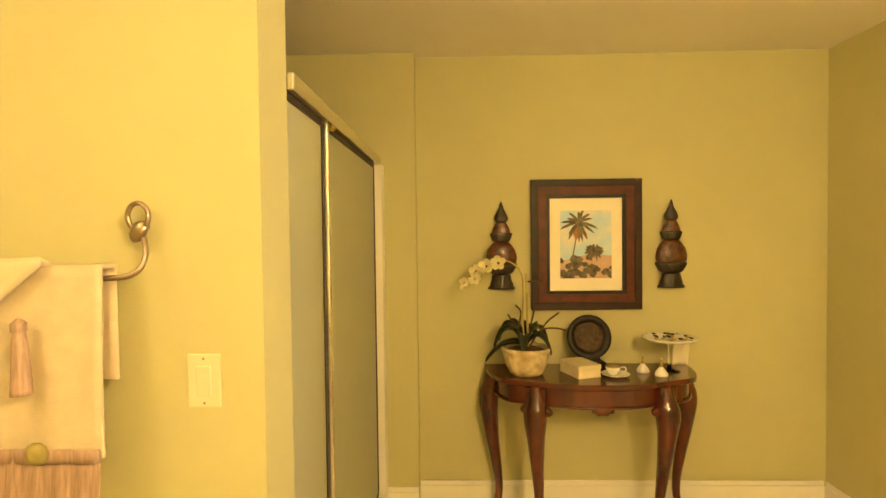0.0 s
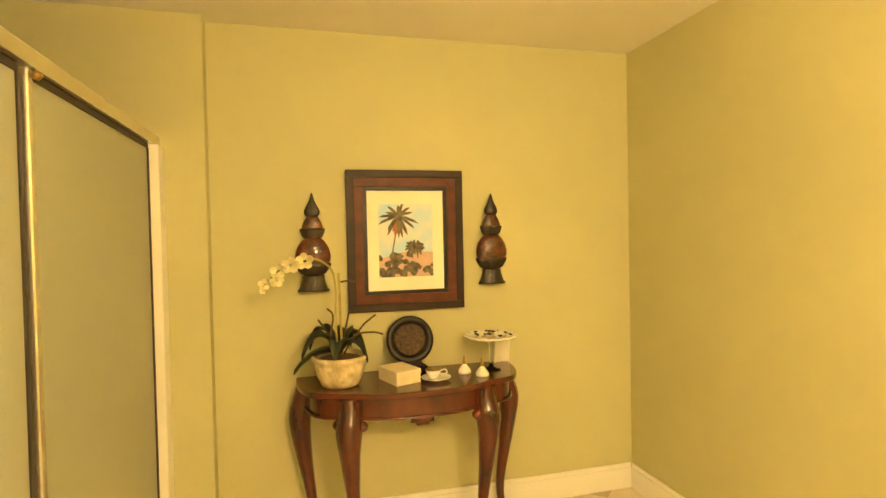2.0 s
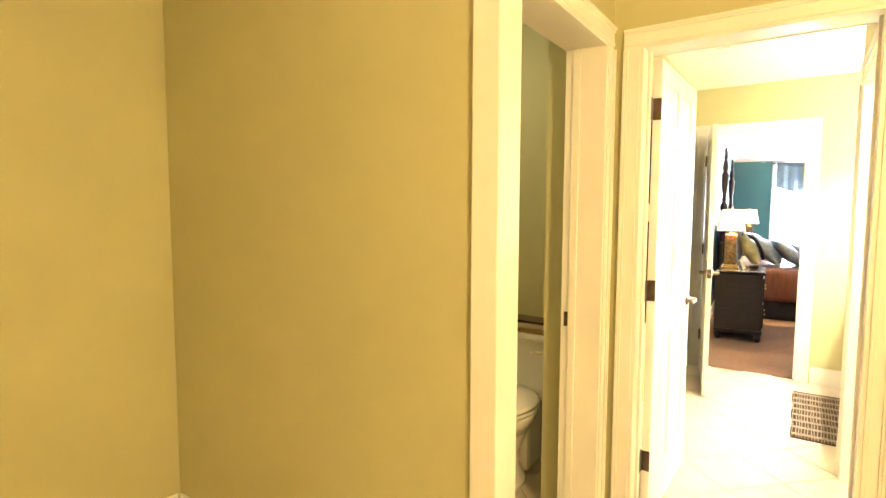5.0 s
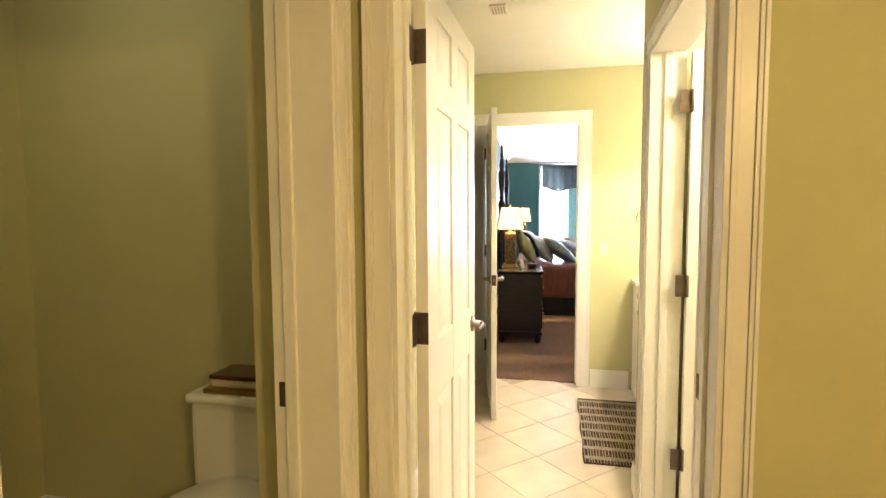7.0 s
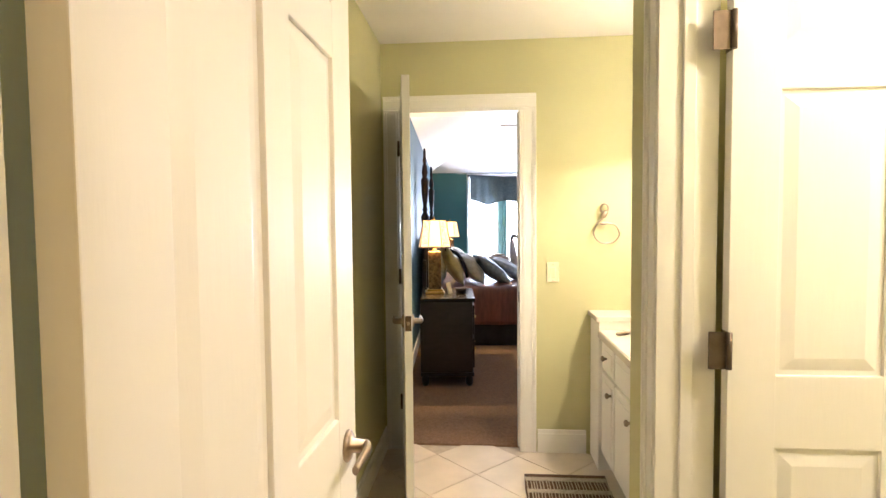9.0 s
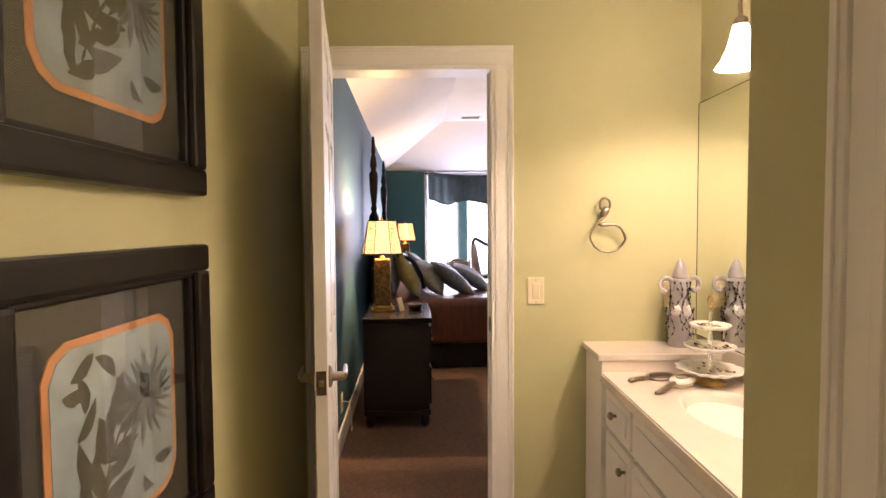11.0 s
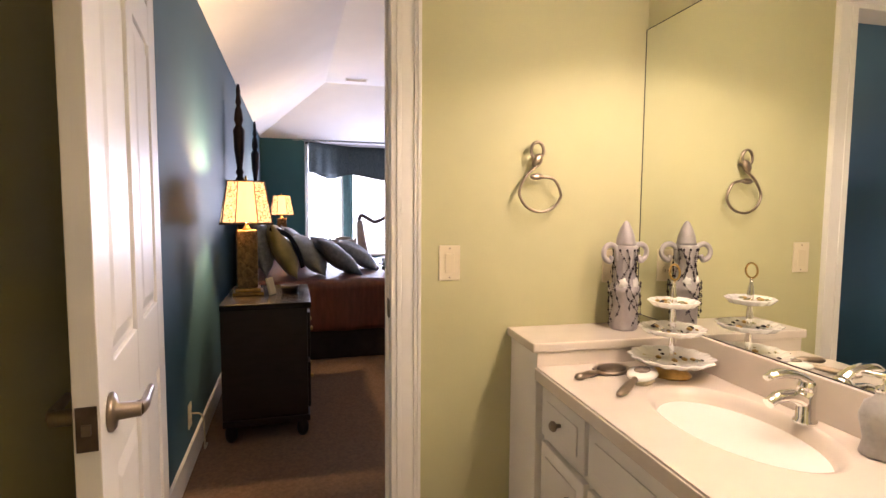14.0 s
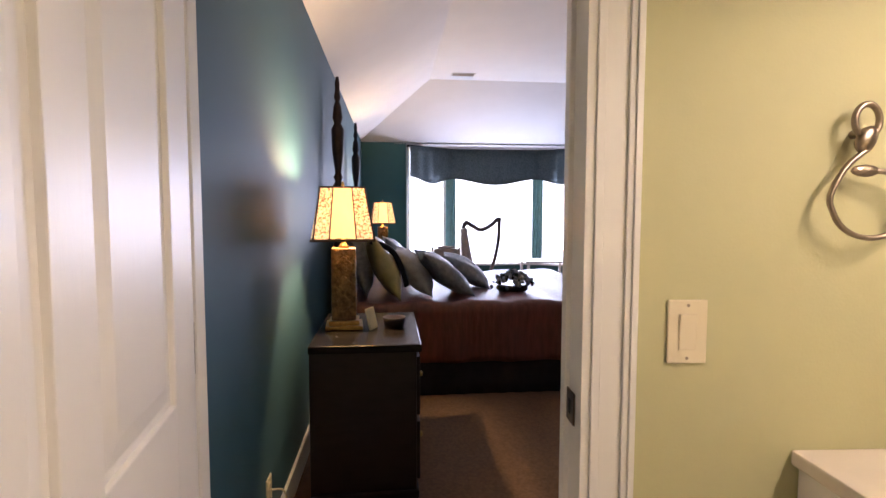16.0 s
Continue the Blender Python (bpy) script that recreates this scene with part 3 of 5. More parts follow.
def console_outline(grow=0.0):
    pts = []
    for k in range(49):
        a = math.pi * k / 48
        c, s = math.cos(a), math.sin(a)
        w = 0.53 + grow
        d = 0.40 + grow
        x = w * math.copysign(abs(c) ** 0.62, c)
        y = -d * abs(s) ** 0.72 + 0.022 * math.cos(6 * a) * s
        pts.append((x, min(y, 0)))
    return pts


def console_table():
    ob = thing("console_table", "polished mahogany demilune console table with carved cabriole legs", "console table", pose(TX, TY, 0))
    part("tabletop", prism(console_outline(), TZ - 0.026, TZ, 0.007), M_MAHOG, ob)
    part("apron", prism([(x * 0.93, y * 0.93 - 0.004) for x, y in console_outline()], TZ - 0.118, TZ - 0.0265), M_MAHOG, ob)
    part("beading", tube([(x * 0.945, y * 0.945 - 0.004, TZ - 0.112) for x, y in console_outline()], 0.006, 8), M_MAHOG, ob)
    shell = lathe([(0.05, 0), (0.045, 0.012), (0.02, 0.022), (0.006, 0.024)], 22, m=pose(0, -0.368, TZ - 0.122, 90) @ Matrix.Diagonal((1.15, 0.75, 1, 1)), wobble=lambda a, k: 0.12 * math.sin(9 * a))
    part("carved_shell", shell, M_MAHOG, ob, "carved shell on the apron")
    for x, y, out, front in ((-0.488, -0.06, (-1, -0.25), False), (0.488, -0.06, (1, -0.25), False), (-0.300, -0.330, (-0.45, -0.9), True), (0.292, -0.330, (0.45, -0.9), True)):
        o = Vector((out[0], out[1], 0)).normalized()

        def P(d, z):
            return (x + o.x * d, y + o.y * d, z)

        path = curve([P(-0.005, TZ - 0.03), P(0.018, TZ - 0.115), P(0.030, TZ - 0.19), P(0.012, TZ - 0.36), P(-0.020, 0.20), P(-0.020, 0.09), P(0.006, 0.045), P(0.014, 0.018)], 48)
        steps = [(0.0, 0.046), (0.10, 0.050), (0.135, 0.058 if front else 0.052), (0.19, 0.054 if front else 0.050), (0.27, 0.043), (0.42, 0.031), (0.58, 0.0225), (0.69, 0.0195), (0.73, 0.020), (0.785, 0.028)]
        rr = []
        for p in path:
            d = TZ - p.z
            k = max(i for i in range(len(steps) - 1) if steps[i][0] <= max(0, d))
            (d0, r0), (d1, r1) = steps[k], steps[k + 1]
            rr.append(r0 + (r1 - r0) * min(1, max(0, (d - d0) / (d1 - d0))))
        leg = part("leg", tube(path, rr, 16), M_MAHOG, ob)
        foot = bmesh.new()
        bmesh.ops.create_uvsphere(foot, u_segments=16, v_segments=10, radius=0.034)
        for v in foot.verts:
            v.co *= 1 + 0.07 * math.cos(4 * math.atan2(v.co.y, v.co.x)) * (1 - abs(v.co.z) / 0.034)
        bmesh.ops.transform(foot, matrix=Matrix.Translation(P(0.016, 0.030)) @ Matrix.Diagonal((1.15, 1.15, 0.88, 1)), verts=foot.verts)
        part("ball_foot", foot, M_MAHOG, leg)
        face = Vector((o.x, o.y, 0)).to_track_quat("Z", "Y").to_matrix().to_4x4()
        kn = lathe([(0.042, 0), (0.040, 0.008), (0.028, 0.016), (0.010, 0.020)], 28, m=Matrix.Translation(P(0.058, TZ - 0.165)) @ face @ Matrix.Diagonal((0.85, 1.3, 1, 1)), wobble=lambda a, k: 0.18 * math.sin(7 * a))
        part("knee_carving", kn, M_MAHOG, leg, "carved acanthus knee")
        side = Vector((-o.y, o.x, 0))
        for sg in ((-1, 1) if front else ()):
            ear = bmesh.new()
            bmesh.ops.create_uvsphere(ear, u_segments=14, v_segments=8, radius=1)
            q = Vector(P(0.014, TZ - 0.140)) + side * sg * 0.050
            bmesh.ops.transform(ear, matrix=Matrix.Translation(q) @ face @ Matrix.Diagonal((0.030, 0.024, 0.024, 1)), verts=ear.verts)
            part("ear_scroll", ear, M_MAHOG, leg, "scrolled knee bracket")
        if front:
            block = B(-0.05, 0.05, -0.03, 0.03, TZ - 0.112, TZ - 0.028, 0.006, Matrix.Translation(P(0.010, 0)) @ Matrix.Rotation(math.atan2(o.y, o.x) + math.pi / 2, 4, "Z"))
            part("apron_block", block, M_MAHOG, leg)
    return ob


console_table()


def palm_picture():
    x0, x1, z0, z1 = 0.549, 1.135, 1.075, 1.772
    ob = thing("framed_picture", "tropical palm print in a wide mahogany and black frame", "picture", pose((x0 + x1) / 2, 2.889, (z0 + z1) / 2))
    w, h = (x1 - x0) / 2, (z1 - z0) / 2

    def ring(a, b, ya, yb):
        bm = bmesh.new()
        box(bm, -w + a, w - a, -yb, -ya, h - b, h - a, 0.003)
        box(bm, -w + a, w - a, -yb, -ya, -h + a, -h + b, 0.003)
        box(bm, -w + a, -w + b, -yb, -ya, -h + b, h - b, 0.003)
        box(bm, w - b, w - a, -yb, -ya, -h + b, h - b, 0.003)
        return bm

    part("outer_frame", ring(0, 0.038, 0, 0.034), M_OUTFR, ob, "black-brown outer moulding")
    part("middle_frame", ring(0.036, 0.082, 0, 0.026), M_REDFR, ob, "red-brown middle moulding")
    part("inner_frame", ring(0.080, 0.100, 0, 0.020), M_BLACKFR, ob, "dark inner moulding")
    part("mount", B(-w + 0.095, w - 0.095, -0.010, 0, -h + 0.095, h - 0.095), M_MATB, ob, "cream mount board")
    pw, ph = 0.137, 0.182
    pr = part("print", B(-pw, pw, -0.0112, -0.010, -ph, ph), M_SKYP, ob, "palm trees by the sea at dusk")
    y = -0.0114

    def flat(polys, material, name, yy):
        bm = bmesh.new()
        for poly in polys:
            bm.faces.new([bm.verts.new((max(-pw, min(pw, px)), yy, max(-ph, min(ph, pz)))) for px, pz in poly])
        part(name, bm, material, pr)

    flat([[(-pw, -0.09), (0.0, -0.055), (pw, -0.06), (pw, -ph), (-pw, -ph)]], M_SAND, "shore", y)
    rnd = random.Random(4)
    bush = []
    for k in range(60):
        cx, cz = rnd.uniform(-pw, pw), rnd.uniform(-ph, -0.07)
        if cx > 0.03 and cz > -0.125:
            continue
        r = rnd.uniform(0.012, 0.026)
        bush.append([(cx + r * math.cos(a) * rnd.uniform(0.7, 1.1), cz + r * math.sin(a) * rnd.uniform(0.5, 1)) for a in [i * math.pi / 4 for i in range(8)]])
    bush = [[(px, pz) for px, pz in b] for b in bush]
    bm = bmesh.new()
    for k, poly in enumerate(bush):
        bm.faces.new([bm.verts.new((max(-pw, min(pw, px)), y - 0.0002 - 0.00002 * k, max(-ph, min(ph, pz)))) for px, pz in poly])
    part("undergrowth", bm, M_PALM, pr)

    def fronds(cx, cz, r, n, seed, material, name, a0=0, a1=360):
        q = random.Random(seed)
        bm = bmesh.new()
        for k in range(n):
            a = math.radians(a0 + (a1 - a0) * k / n + q.uniform(-8, 8))
            L = r * q.uniform(0.75, 1.1)
            pts = []
            for s, wd in ((0, 0.003), (0.4, 0.008), (0.8, 0.006), (1.0, 0.0)):
                px, pz = cx + L * s * math.cos(a), cz + L * s * math.sin(a) - 0.25 * L * s * s
                pts.append((px - wd * math.sin(a), pz + wd * math.cos(a), px + wd * math.sin(a), pz - wd * math.cos(a)))
            for (a1x, a1z, b1x, b1z), (a2x, a2z, b2x, b2z) in zip(pts, pts[1:]):
                vs = [(a1x, a1z), (b1x, b1z), (b2x, b2z), (a2x, a2z)]
                bm.faces.new([bm.verts.new((max(-pw, min(pw, px)), y - 0.002 - 0.00003 * k, max(-ph, min(ph, pz)))) for px, pz in vs])
        part(name, bm, material, pr)

    flat([[(-0.075, -0.07), (-0.068, -0.07), (-0.035, 0.11), (-0.04, 0.11)]], M_PALM, "palm_trunk", y - 0.0012)
    flat([[(0.028, -0.09), (0.034, -0.09), (0.03, -0.03), (0.026, -0.03)], [(0.055, -0.09), (0.061, -0.09), (0.062, -0.03), (0.058, -0.03)]], M_PALM, "palm_trunk", y - 0.0013)
    fronds(-0.038, 0.12, 0.10, 15, 1, M_PALM, "palm_fronds")
    fronds(-0.036, 0.10, 0.07, 7, 7, M_PALMR, "palm_fronds", 215, 325)
    fronds(0.03, -0.03, 0.045, 11, 2, M_PALM, "palm_fronds")
    fronds(0.06, -0.03, 0.04, 11, 3, M_PALM, "palm_fronds")
    return ob


palm_picture()


def wall_ornament():
    ob = thing("wall_ornament", "dark carved gourd-shaped wall ornament with tortoiseshell bulbs", "wall ornament", pose(1.288, 2.889, 1.19), "wall ornaments")
    sq = Matrix.Translation((0, -0.028, 0)) @ Matrix.Diagonal((1, 0.45, 1, 1))

    def leafy(a, k):
        return 0.045 * math.sin(9 * a) * (k > 0)

    part("foot", lathe([(0.074, 0), (0.074, 0.008), (0.064, 0.016), (0.050, 0.062), (0.052, 0.070), (0.044, 0.078)], 8, m=sq), M_ORN, ob)
    part("lower_cup", lathe([(0.042, 0.076), (0.060, 0.088), (0.079, 0.118), (0.083, 0.132), (0.074, 0.136)], 54, m=sq, wobble=leafy), M_ORN, ob, "carved leaf cup")
    part("lower_bulb", lathe([(0.070, 0.120), (0.081, 0.148), (0.083, 0.172), (0.074, 0.208), (0.056, 0.236), (0.038, 0.254)], 32, m=sq), M_ORNRED, ob, "tortoiseshell bulb")
    part("collar", lathe([(0.036, 0.250), (0.047, 0.262), (0.056, 0.286), (0.058, 0.298), (0.048, 0.300)], 54, m=sq, wobble=leafy), M_ORN, ob, "carved leaf collar")
    part("upper_bulb", lathe([(0.048, 0.288), (0.050, 0.302), (0.042, 0.328), (0.030, 0.350), (0.024, 0.358)], 28, m=sq), M_ORNRED, ob, "tortoiseshell bulb")
    part("finial", lathe([(0.023, 0.354), (0.034, 0.366), (0.037, 0.380), (0.030, 0.398), (0.018, 0.420), (0.011, 0.436), (0.008, 0.452), (0.002, 0.468)], 24, m=sq, wobble=lambda a, k: 0.05 * math.sin(8 * a) * (1 < k < 4)), M_ORN, ob)
    return ob


orn = wall_ornament()
copy_thing(orn, pose(0.388, 2.889, 1.19))


def orchid():
    ob = thing("orchid_pot", "cream carved pot with a yellow-white orchid and twigs", "potted plant", pose(0.49, 2.66, TZ))
    part("pot", lathe([(0.070, 0), (0.080, 0.006), (0.100, 0.045), (0.114, 0.095), (0.118, 0.115), (0.124, 0.120), (0.124, 0.134), (0.117, 0.138), (0.108, 0.134), (0.106, 0.120), (0.02, 0.115)], 40), M_POT, ob, "cream pot with carved relief")
    part("soil", lathe([(0.104, 0.118), (0.06, 0.132), (0.01, 0.136)], 24), M_TWIG, ob)
    for k, (a, L, up) in enumerate(((172, 0.20, 0.03), (195, 0.17, 0.13), (150, 0.15, 0.15), (12, 0.12, 0.13), (338, 0.13, 0.09), (255, 0.10, 0.10), (60, 0.12, 0.14))):
        c, s = math.cos(radians(a)), math.sin(radians(a))

        def leaf_fn(u, v, c=c, s=s, L=L, up=up):
            w = 0.036 * math.sin(math.pi * min(1, 0.08 + 0.92 * u)) ** 0.7
            d = (v - 0.5) * 2 * w
            x, z = L * u, 0.14 + up * math.sin(u * 2.2) - 0.11 * u * u + 0.022 * abs(v - 0.5) * 2
            return (c * x - s * d, s * x + c * d, z)

        part("leaf", sheet(10, 4, leaf_fn, 0.003), M_LEAF, ob)
    stem = part("flower_stem", tube(curve([(-0.008, 0, 0.14), (-0.014, 0, 0.30), (-0.012, -0.005, 0.44), (-0.03, -0.02, 0.52), (-0.09, -0.03, 0.565), (-0.17, -0.045, 0.565), (-0.25, -0.055, 0.52), (-0.31, -0.06, 0.455)], 40), 0.0045, 8), M_STEM, ob)
    part("stake", tube([(0.012, 0.006, 0.13), (0.004, 0.006, 0.50)], 0.0058, 8), M_STEM, ob, "pale wooden stake")
    rnd = random.Random(2)
    for fx, fz, fr in ((-0.140, 0.560, 0.038), (-0.198, 0.545, 0.038), (-0.248, 0.522, 0.034), (-0.255, 0.482, 0.030), (-0.305, 0.468, 0.026), (-0.312, 0.440, 0.014)):
        bm = bmesh.new()
        for k in range(5):
            a = radians(90 + 72 * k + rnd.uniform(-10, 10))
            ring = [bm.verts.new((fx + fr * (0.60 * math.cos(a) + 0.46 * math.cos(t)), -0.07 - 0.55 * fr * math.sin(t + a) + rnd.uniform(-0.003, 0.003), fz + fr * (0.55 * math.sin(a) + 0.45 * math.sin(t)))) for t in [i * math.pi / 4 for i in range(8)]]
            mid = bm.verts.new((fx + fr * 0.5 * math.cos(a), -0.064, fz + fr * 0.5 * math.sin(a)))
            for i in range(8):
                bm.faces.new((ring[i], ring[(i + 1) % 8], mid)).smooth = True
        part("flower", bm, M_PETAL, stem, "cream orchid flower")
    for pts in ([(-0.02, 0.0, 0.14), (-0.04, -0.01, 0.22), (-0.09, -0.02, 0.30)], [(-0.04, -0.01, 0.22), (-0.025, 0, 0.31), (-0.05, 0, 0.345)], [(0.02, 0, 0.14), (0.07, -0.02, 0.22), (0.14, -0.04, 0.235), (0.19, -0.05, 0.225)], [(0.07, -0.02, 0.22), (0.11, -0.02, 0.27), (0.16, -0.03, 0.31)], [(0.0, 0.02, 0.14), (0.03, 0.02, 0.25), (0.05, 0.03, 0.33)], [(0.012, 0.005, 0.46), (0.05, 0, 0.465), (0.08, 0, 0.458)]):
        part("twig", tube(curve(pts, 12), 0.0042, 6), M_TWIG, ob, "bare brown twig")


orchid()


def plate_on_stand():
    ob = thing("decorative_plate", "dark carved round plate propped on a stand", "plate", pose(0.835, 2.815, TZ))
    part("stand_base", prism([(-0.075, -0.07), (0.075, -0.07), (0.062, 0.03), (-0.062, 0.03)], 0, 0.035, 0.005), M_BLACKFR, ob)
    part("stand_rest", B(-0.05, 0.05, -0.055, -0.035, 0.035, 0.06, 0.004), M_BLACKFR, ob)
    rm = pose(0, -0.018, 0.155, 78, 0, 0)
    part("rim", lathe([(0.113, 0.0), (0.116, 0.008), (0.108, 0.016), (0.088, 0.012), (0.082, 0.004), (0.06, 0.002)], 48, m=rm), M_BLACKFR, ob)
    part("face", lathe([(0.084, 0.003), (0.07, 0.007), (0.05, 0.006), (0.03, 0.008), (0.004, 0.009)], 40, m=rm), M_PLATEF, ob, "embossed brown face")


plate_on_stand()


def lidded_box():
    ob = thing("keepsake_box", "small cream lidded box on the table", "box", pose(0.755, 2.65, TZ, 0, 0, 20))
    part("body", B(-0.062, 0.062, -0.085, 0.085, 0, 0.040, 0.002), M_BOX, ob)
    part("lid", B(-0.064, 0.064, -0.087, 0.087, 0.0405, 0.062, 0.003), M_BOX, ob)


lidded_box()


def teacup():
    ob = thing("cup_and_saucer", "white and gold teacup lying on a saucer", "teacup", pose(0.915, 2.60, TZ))
    part("saucer", lathe([(0.03, 0), (0.034, 0.004), (0.066, 0.014), (0.069, 0.017), (0.062, 0.016), (0.03, 0.008)], 36), M_WHITE, ob)
    cup = part("cup", lathe([(0.014, 0.009), (0.020, 0.013), (0.031, 0.032), (0.036, 0.050), (0.034, 0.050), (0.028, 0.030), (0.012, 0.016)], 32, at=(-0.012, 0, 0)), M_WHITE, ob)
    part("handle", tube(curve([(0.020, 0, 0.042), (0.044, 0, 0.046), (0.050, 0, 0.028), (0.018, 0, 0.020)], 16), 0.0035, 8), M_WHITE, cup)
    part("gold_rim", lathe([(0.0365, 0.0495), (0.037, 0.051), (0.0345, 0.0515)], 32, at=(-0.012, 0, 0)), M_GOLD, cup, "gold rim")


teacup()


def bell_bottle():
    ob = thing("perfume_bottle", "tiny white bell-shaped perfume bottle with a brass top", "perfume bottle", pose(1.075, 2.68, TZ), "perfume bottles")
    part("body", lathe([(0.030, 0), (0.032, 0.006), (0.028, 0.018), (0.014, 0.036), (0.008, 0.044)], 24, wobble=lambda a, k: 0.04 * math.sin(8 * a)), M_WHITE, ob)
    part("stopper", lathe([(0.007, 0.043), (0.009, 0.05), (0.006, 0.06), (0.004, 0.072), (0.006, 0.078), (0.002, 0.086)], 16), M_GOLD, ob, "brass stopper")
    return ob


bt = bell_bottle()
copy_thing(bt, pose(1.14, 2.61, TZ))


def cake_stand():
    ob = thing("pedestal_dish", "white scalloped pedestal dish of trinkets on a clear stem", "dish", pose(1.215, 2.70, TZ))
    part("foot", lathe([(0.05, 0), (0.048, 0.005), (0.012, 0.014), (0.008, 0.03)], 32), M_GLASS, ob, "clear glass foot")
    part("stem", lathe([(0.008, 0.03), (0.011, 0.05), (0.007, 0.08), (0.012, 0.13), (0.022, 0.145)], 24), M_GLASS, ob, "clear glass stem")
    part("plate", lathe([(0.022, 0.145), (0.07, 0.148), (0.115, 0.158), (0.132, 0.170), (0.128, 0.174), (0.11, 0.164), (0.03, 0.156)], 60, wobble=lambda a, k: 0.03 * math.sin(15 * a) if k > 1 else 0), M_WHITE, ob)
    rnd = random.Random(8)
    for k in range(26):
        a, r = rnd.uniform(0, 6.28), rnd.uniform(0, 0.10)
        bm = bmesh.new()
        bmesh.ops.create_icosphere(bm, subdivisions=1, radius=1)
        bmesh.ops.transform(bm, matrix=pose(r * math.cos(a), r * math.sin(a), 0.172 + rnd.uniform(0, 0.012), rnd.uniform(0, 90), 0, rnd.uniform(0, 180)) @ Matrix.Diagonal((rnd.uniform(0.008, 0.022), 0.006, 0.006, 1)), verts=bm.verts)
        part("trinket", bm, rnd.choice((M_GOLD, M_ORN, M_BEAD, M_STEM)), ob)


cake_stand()


def table_card():
    bm = sheet(8, 10, lambda u, v: (0.09 * (u - 0.5), 0.012 * math.sin(3 * u) - 0.02 * v, 0.155 * v), 0.004)
    solid("lace_napkin", bm, M_MATB, "cream starched napkin standing behind the pedestal dish", "napkin", pose(1.32, 2.83, TZ, 0, 0, 6))


table_card()


# Assumed dome fixtures, added out of view over the unseen room lights.
def unseen_globe(x, y, label):
    ob = thing("ceiling_light", label, "ceiling light", pose(x, y, H))
    part("canopy", lathe([(0.16, 0), (0.16, -0.018), (0.15, -0.025)], 36), M_NICKEL, ob)
    d = part("diffuser", lathe([(0.148, -0.0255), (0.135, -0.06), (0.09, -0.09), (0.02, -0.102)], 36), M_DOME, ob, "lit dome of an assumed fixture")
    d.visible_shadow = False


unseen_globe(-0.95, -0.1, "assumed unseen dome light by the towel wall")
unseen_globe(1.0, -0.3, "assumed unseen dome light in the anteroom")
unseen_globe(3.62, -0.55, "assumed unseen dome light in the closet")
unseen_globe(3.0, 2.3, "assumed unseen dome light above the toilet")

# ---- toilet room ----


def toilet():
    ob = thing("toilet", "white porcelain toilet with a closed lid", "toilet", pose(3.66, 1.88, 0, 0, 0, 180))
    part("tank", B(0.0, 0.19, -0.21, 0.21, 0.38, 0.70, 0.02), M_PORC, ob)
    part("tank_lid", B(-0.005, 0.205, -0.22, 0.22, 0.7005, 0.735, 0.012), M_PORC, ob)
    part("pedestal", lathe([(0.12, 0), (0.118, 0.02), (0.085, 0.10), (0.09, 0.18), (0.14, 0.30), (0.17, 0.375)], 32, m=Matrix.Translation((0.40, 0, 0)) @ Matrix.Diagonal((1.25, 1, 1, 1))), M_PORC, ob)
    part("bowl", lathe([(0.15, 0.30), (0.182, 0.375), (0.185, 0.395), (0.17, 0.40)], 36, m=Matrix.Translation((0.42, 0, 0)) @ Matrix.Diagonal((1.3, 1, 1, 1))), M_PORC, ob)
    part("seat", lathe([(0.188, 0.402), (0.192, 0.412), (0.186, 0.422)], 36, m=Matrix.Translation((0.42, 0, 0)) @ Matrix.Diagonal((1.3, 1, 1, 1))), M_PORC, ob)
    part("lid", lathe([(0.186, 0.425), (0.188, 0.436), (0.17, 0.448), (0.05, 0.453)], 36, m=Matrix.Translation((0.42, 0, 0)) @ Matrix.Diagonal((1.3, 1, 1, 1))), M_PORC, ob)
    part("neck", B(0.10, 0.30, -0.10, 0.10, 0.02, 0.385, 0.03), M_PORC, ob)
    part("flush_handle", tube([(0.195, 0.15, 0.65), (0.215, 0.15, 0.65), (0.22, 0.08, 0.645)], 0.007, 8), M_CHROME, ob, "chrome flush lever")


toilet()


def tank_tray():
    ob = thing("tray", "striped wooden tray lying on the toilet tank lid", "tray", pose(3.56, 1.88, 0.735))
    part("base", B(-0.085, 0.085, -0.16, 0.16, 0, 0.018, 0.004), M_GOLD, ob)
    part("towels", B(-0.07, 0.07, -0.14, 0.14, 0.0185, 0.05, 0.012), M_TOWEL, ob, "folded cream guest towels")
    part("band", B(-0.072, 0.072, -0.142, 0.142, 0.050, 0.064, 0.004), M_MAHOG, ob, "brown ribbed top")


tank_tray()

# ---- hall and vanity ----


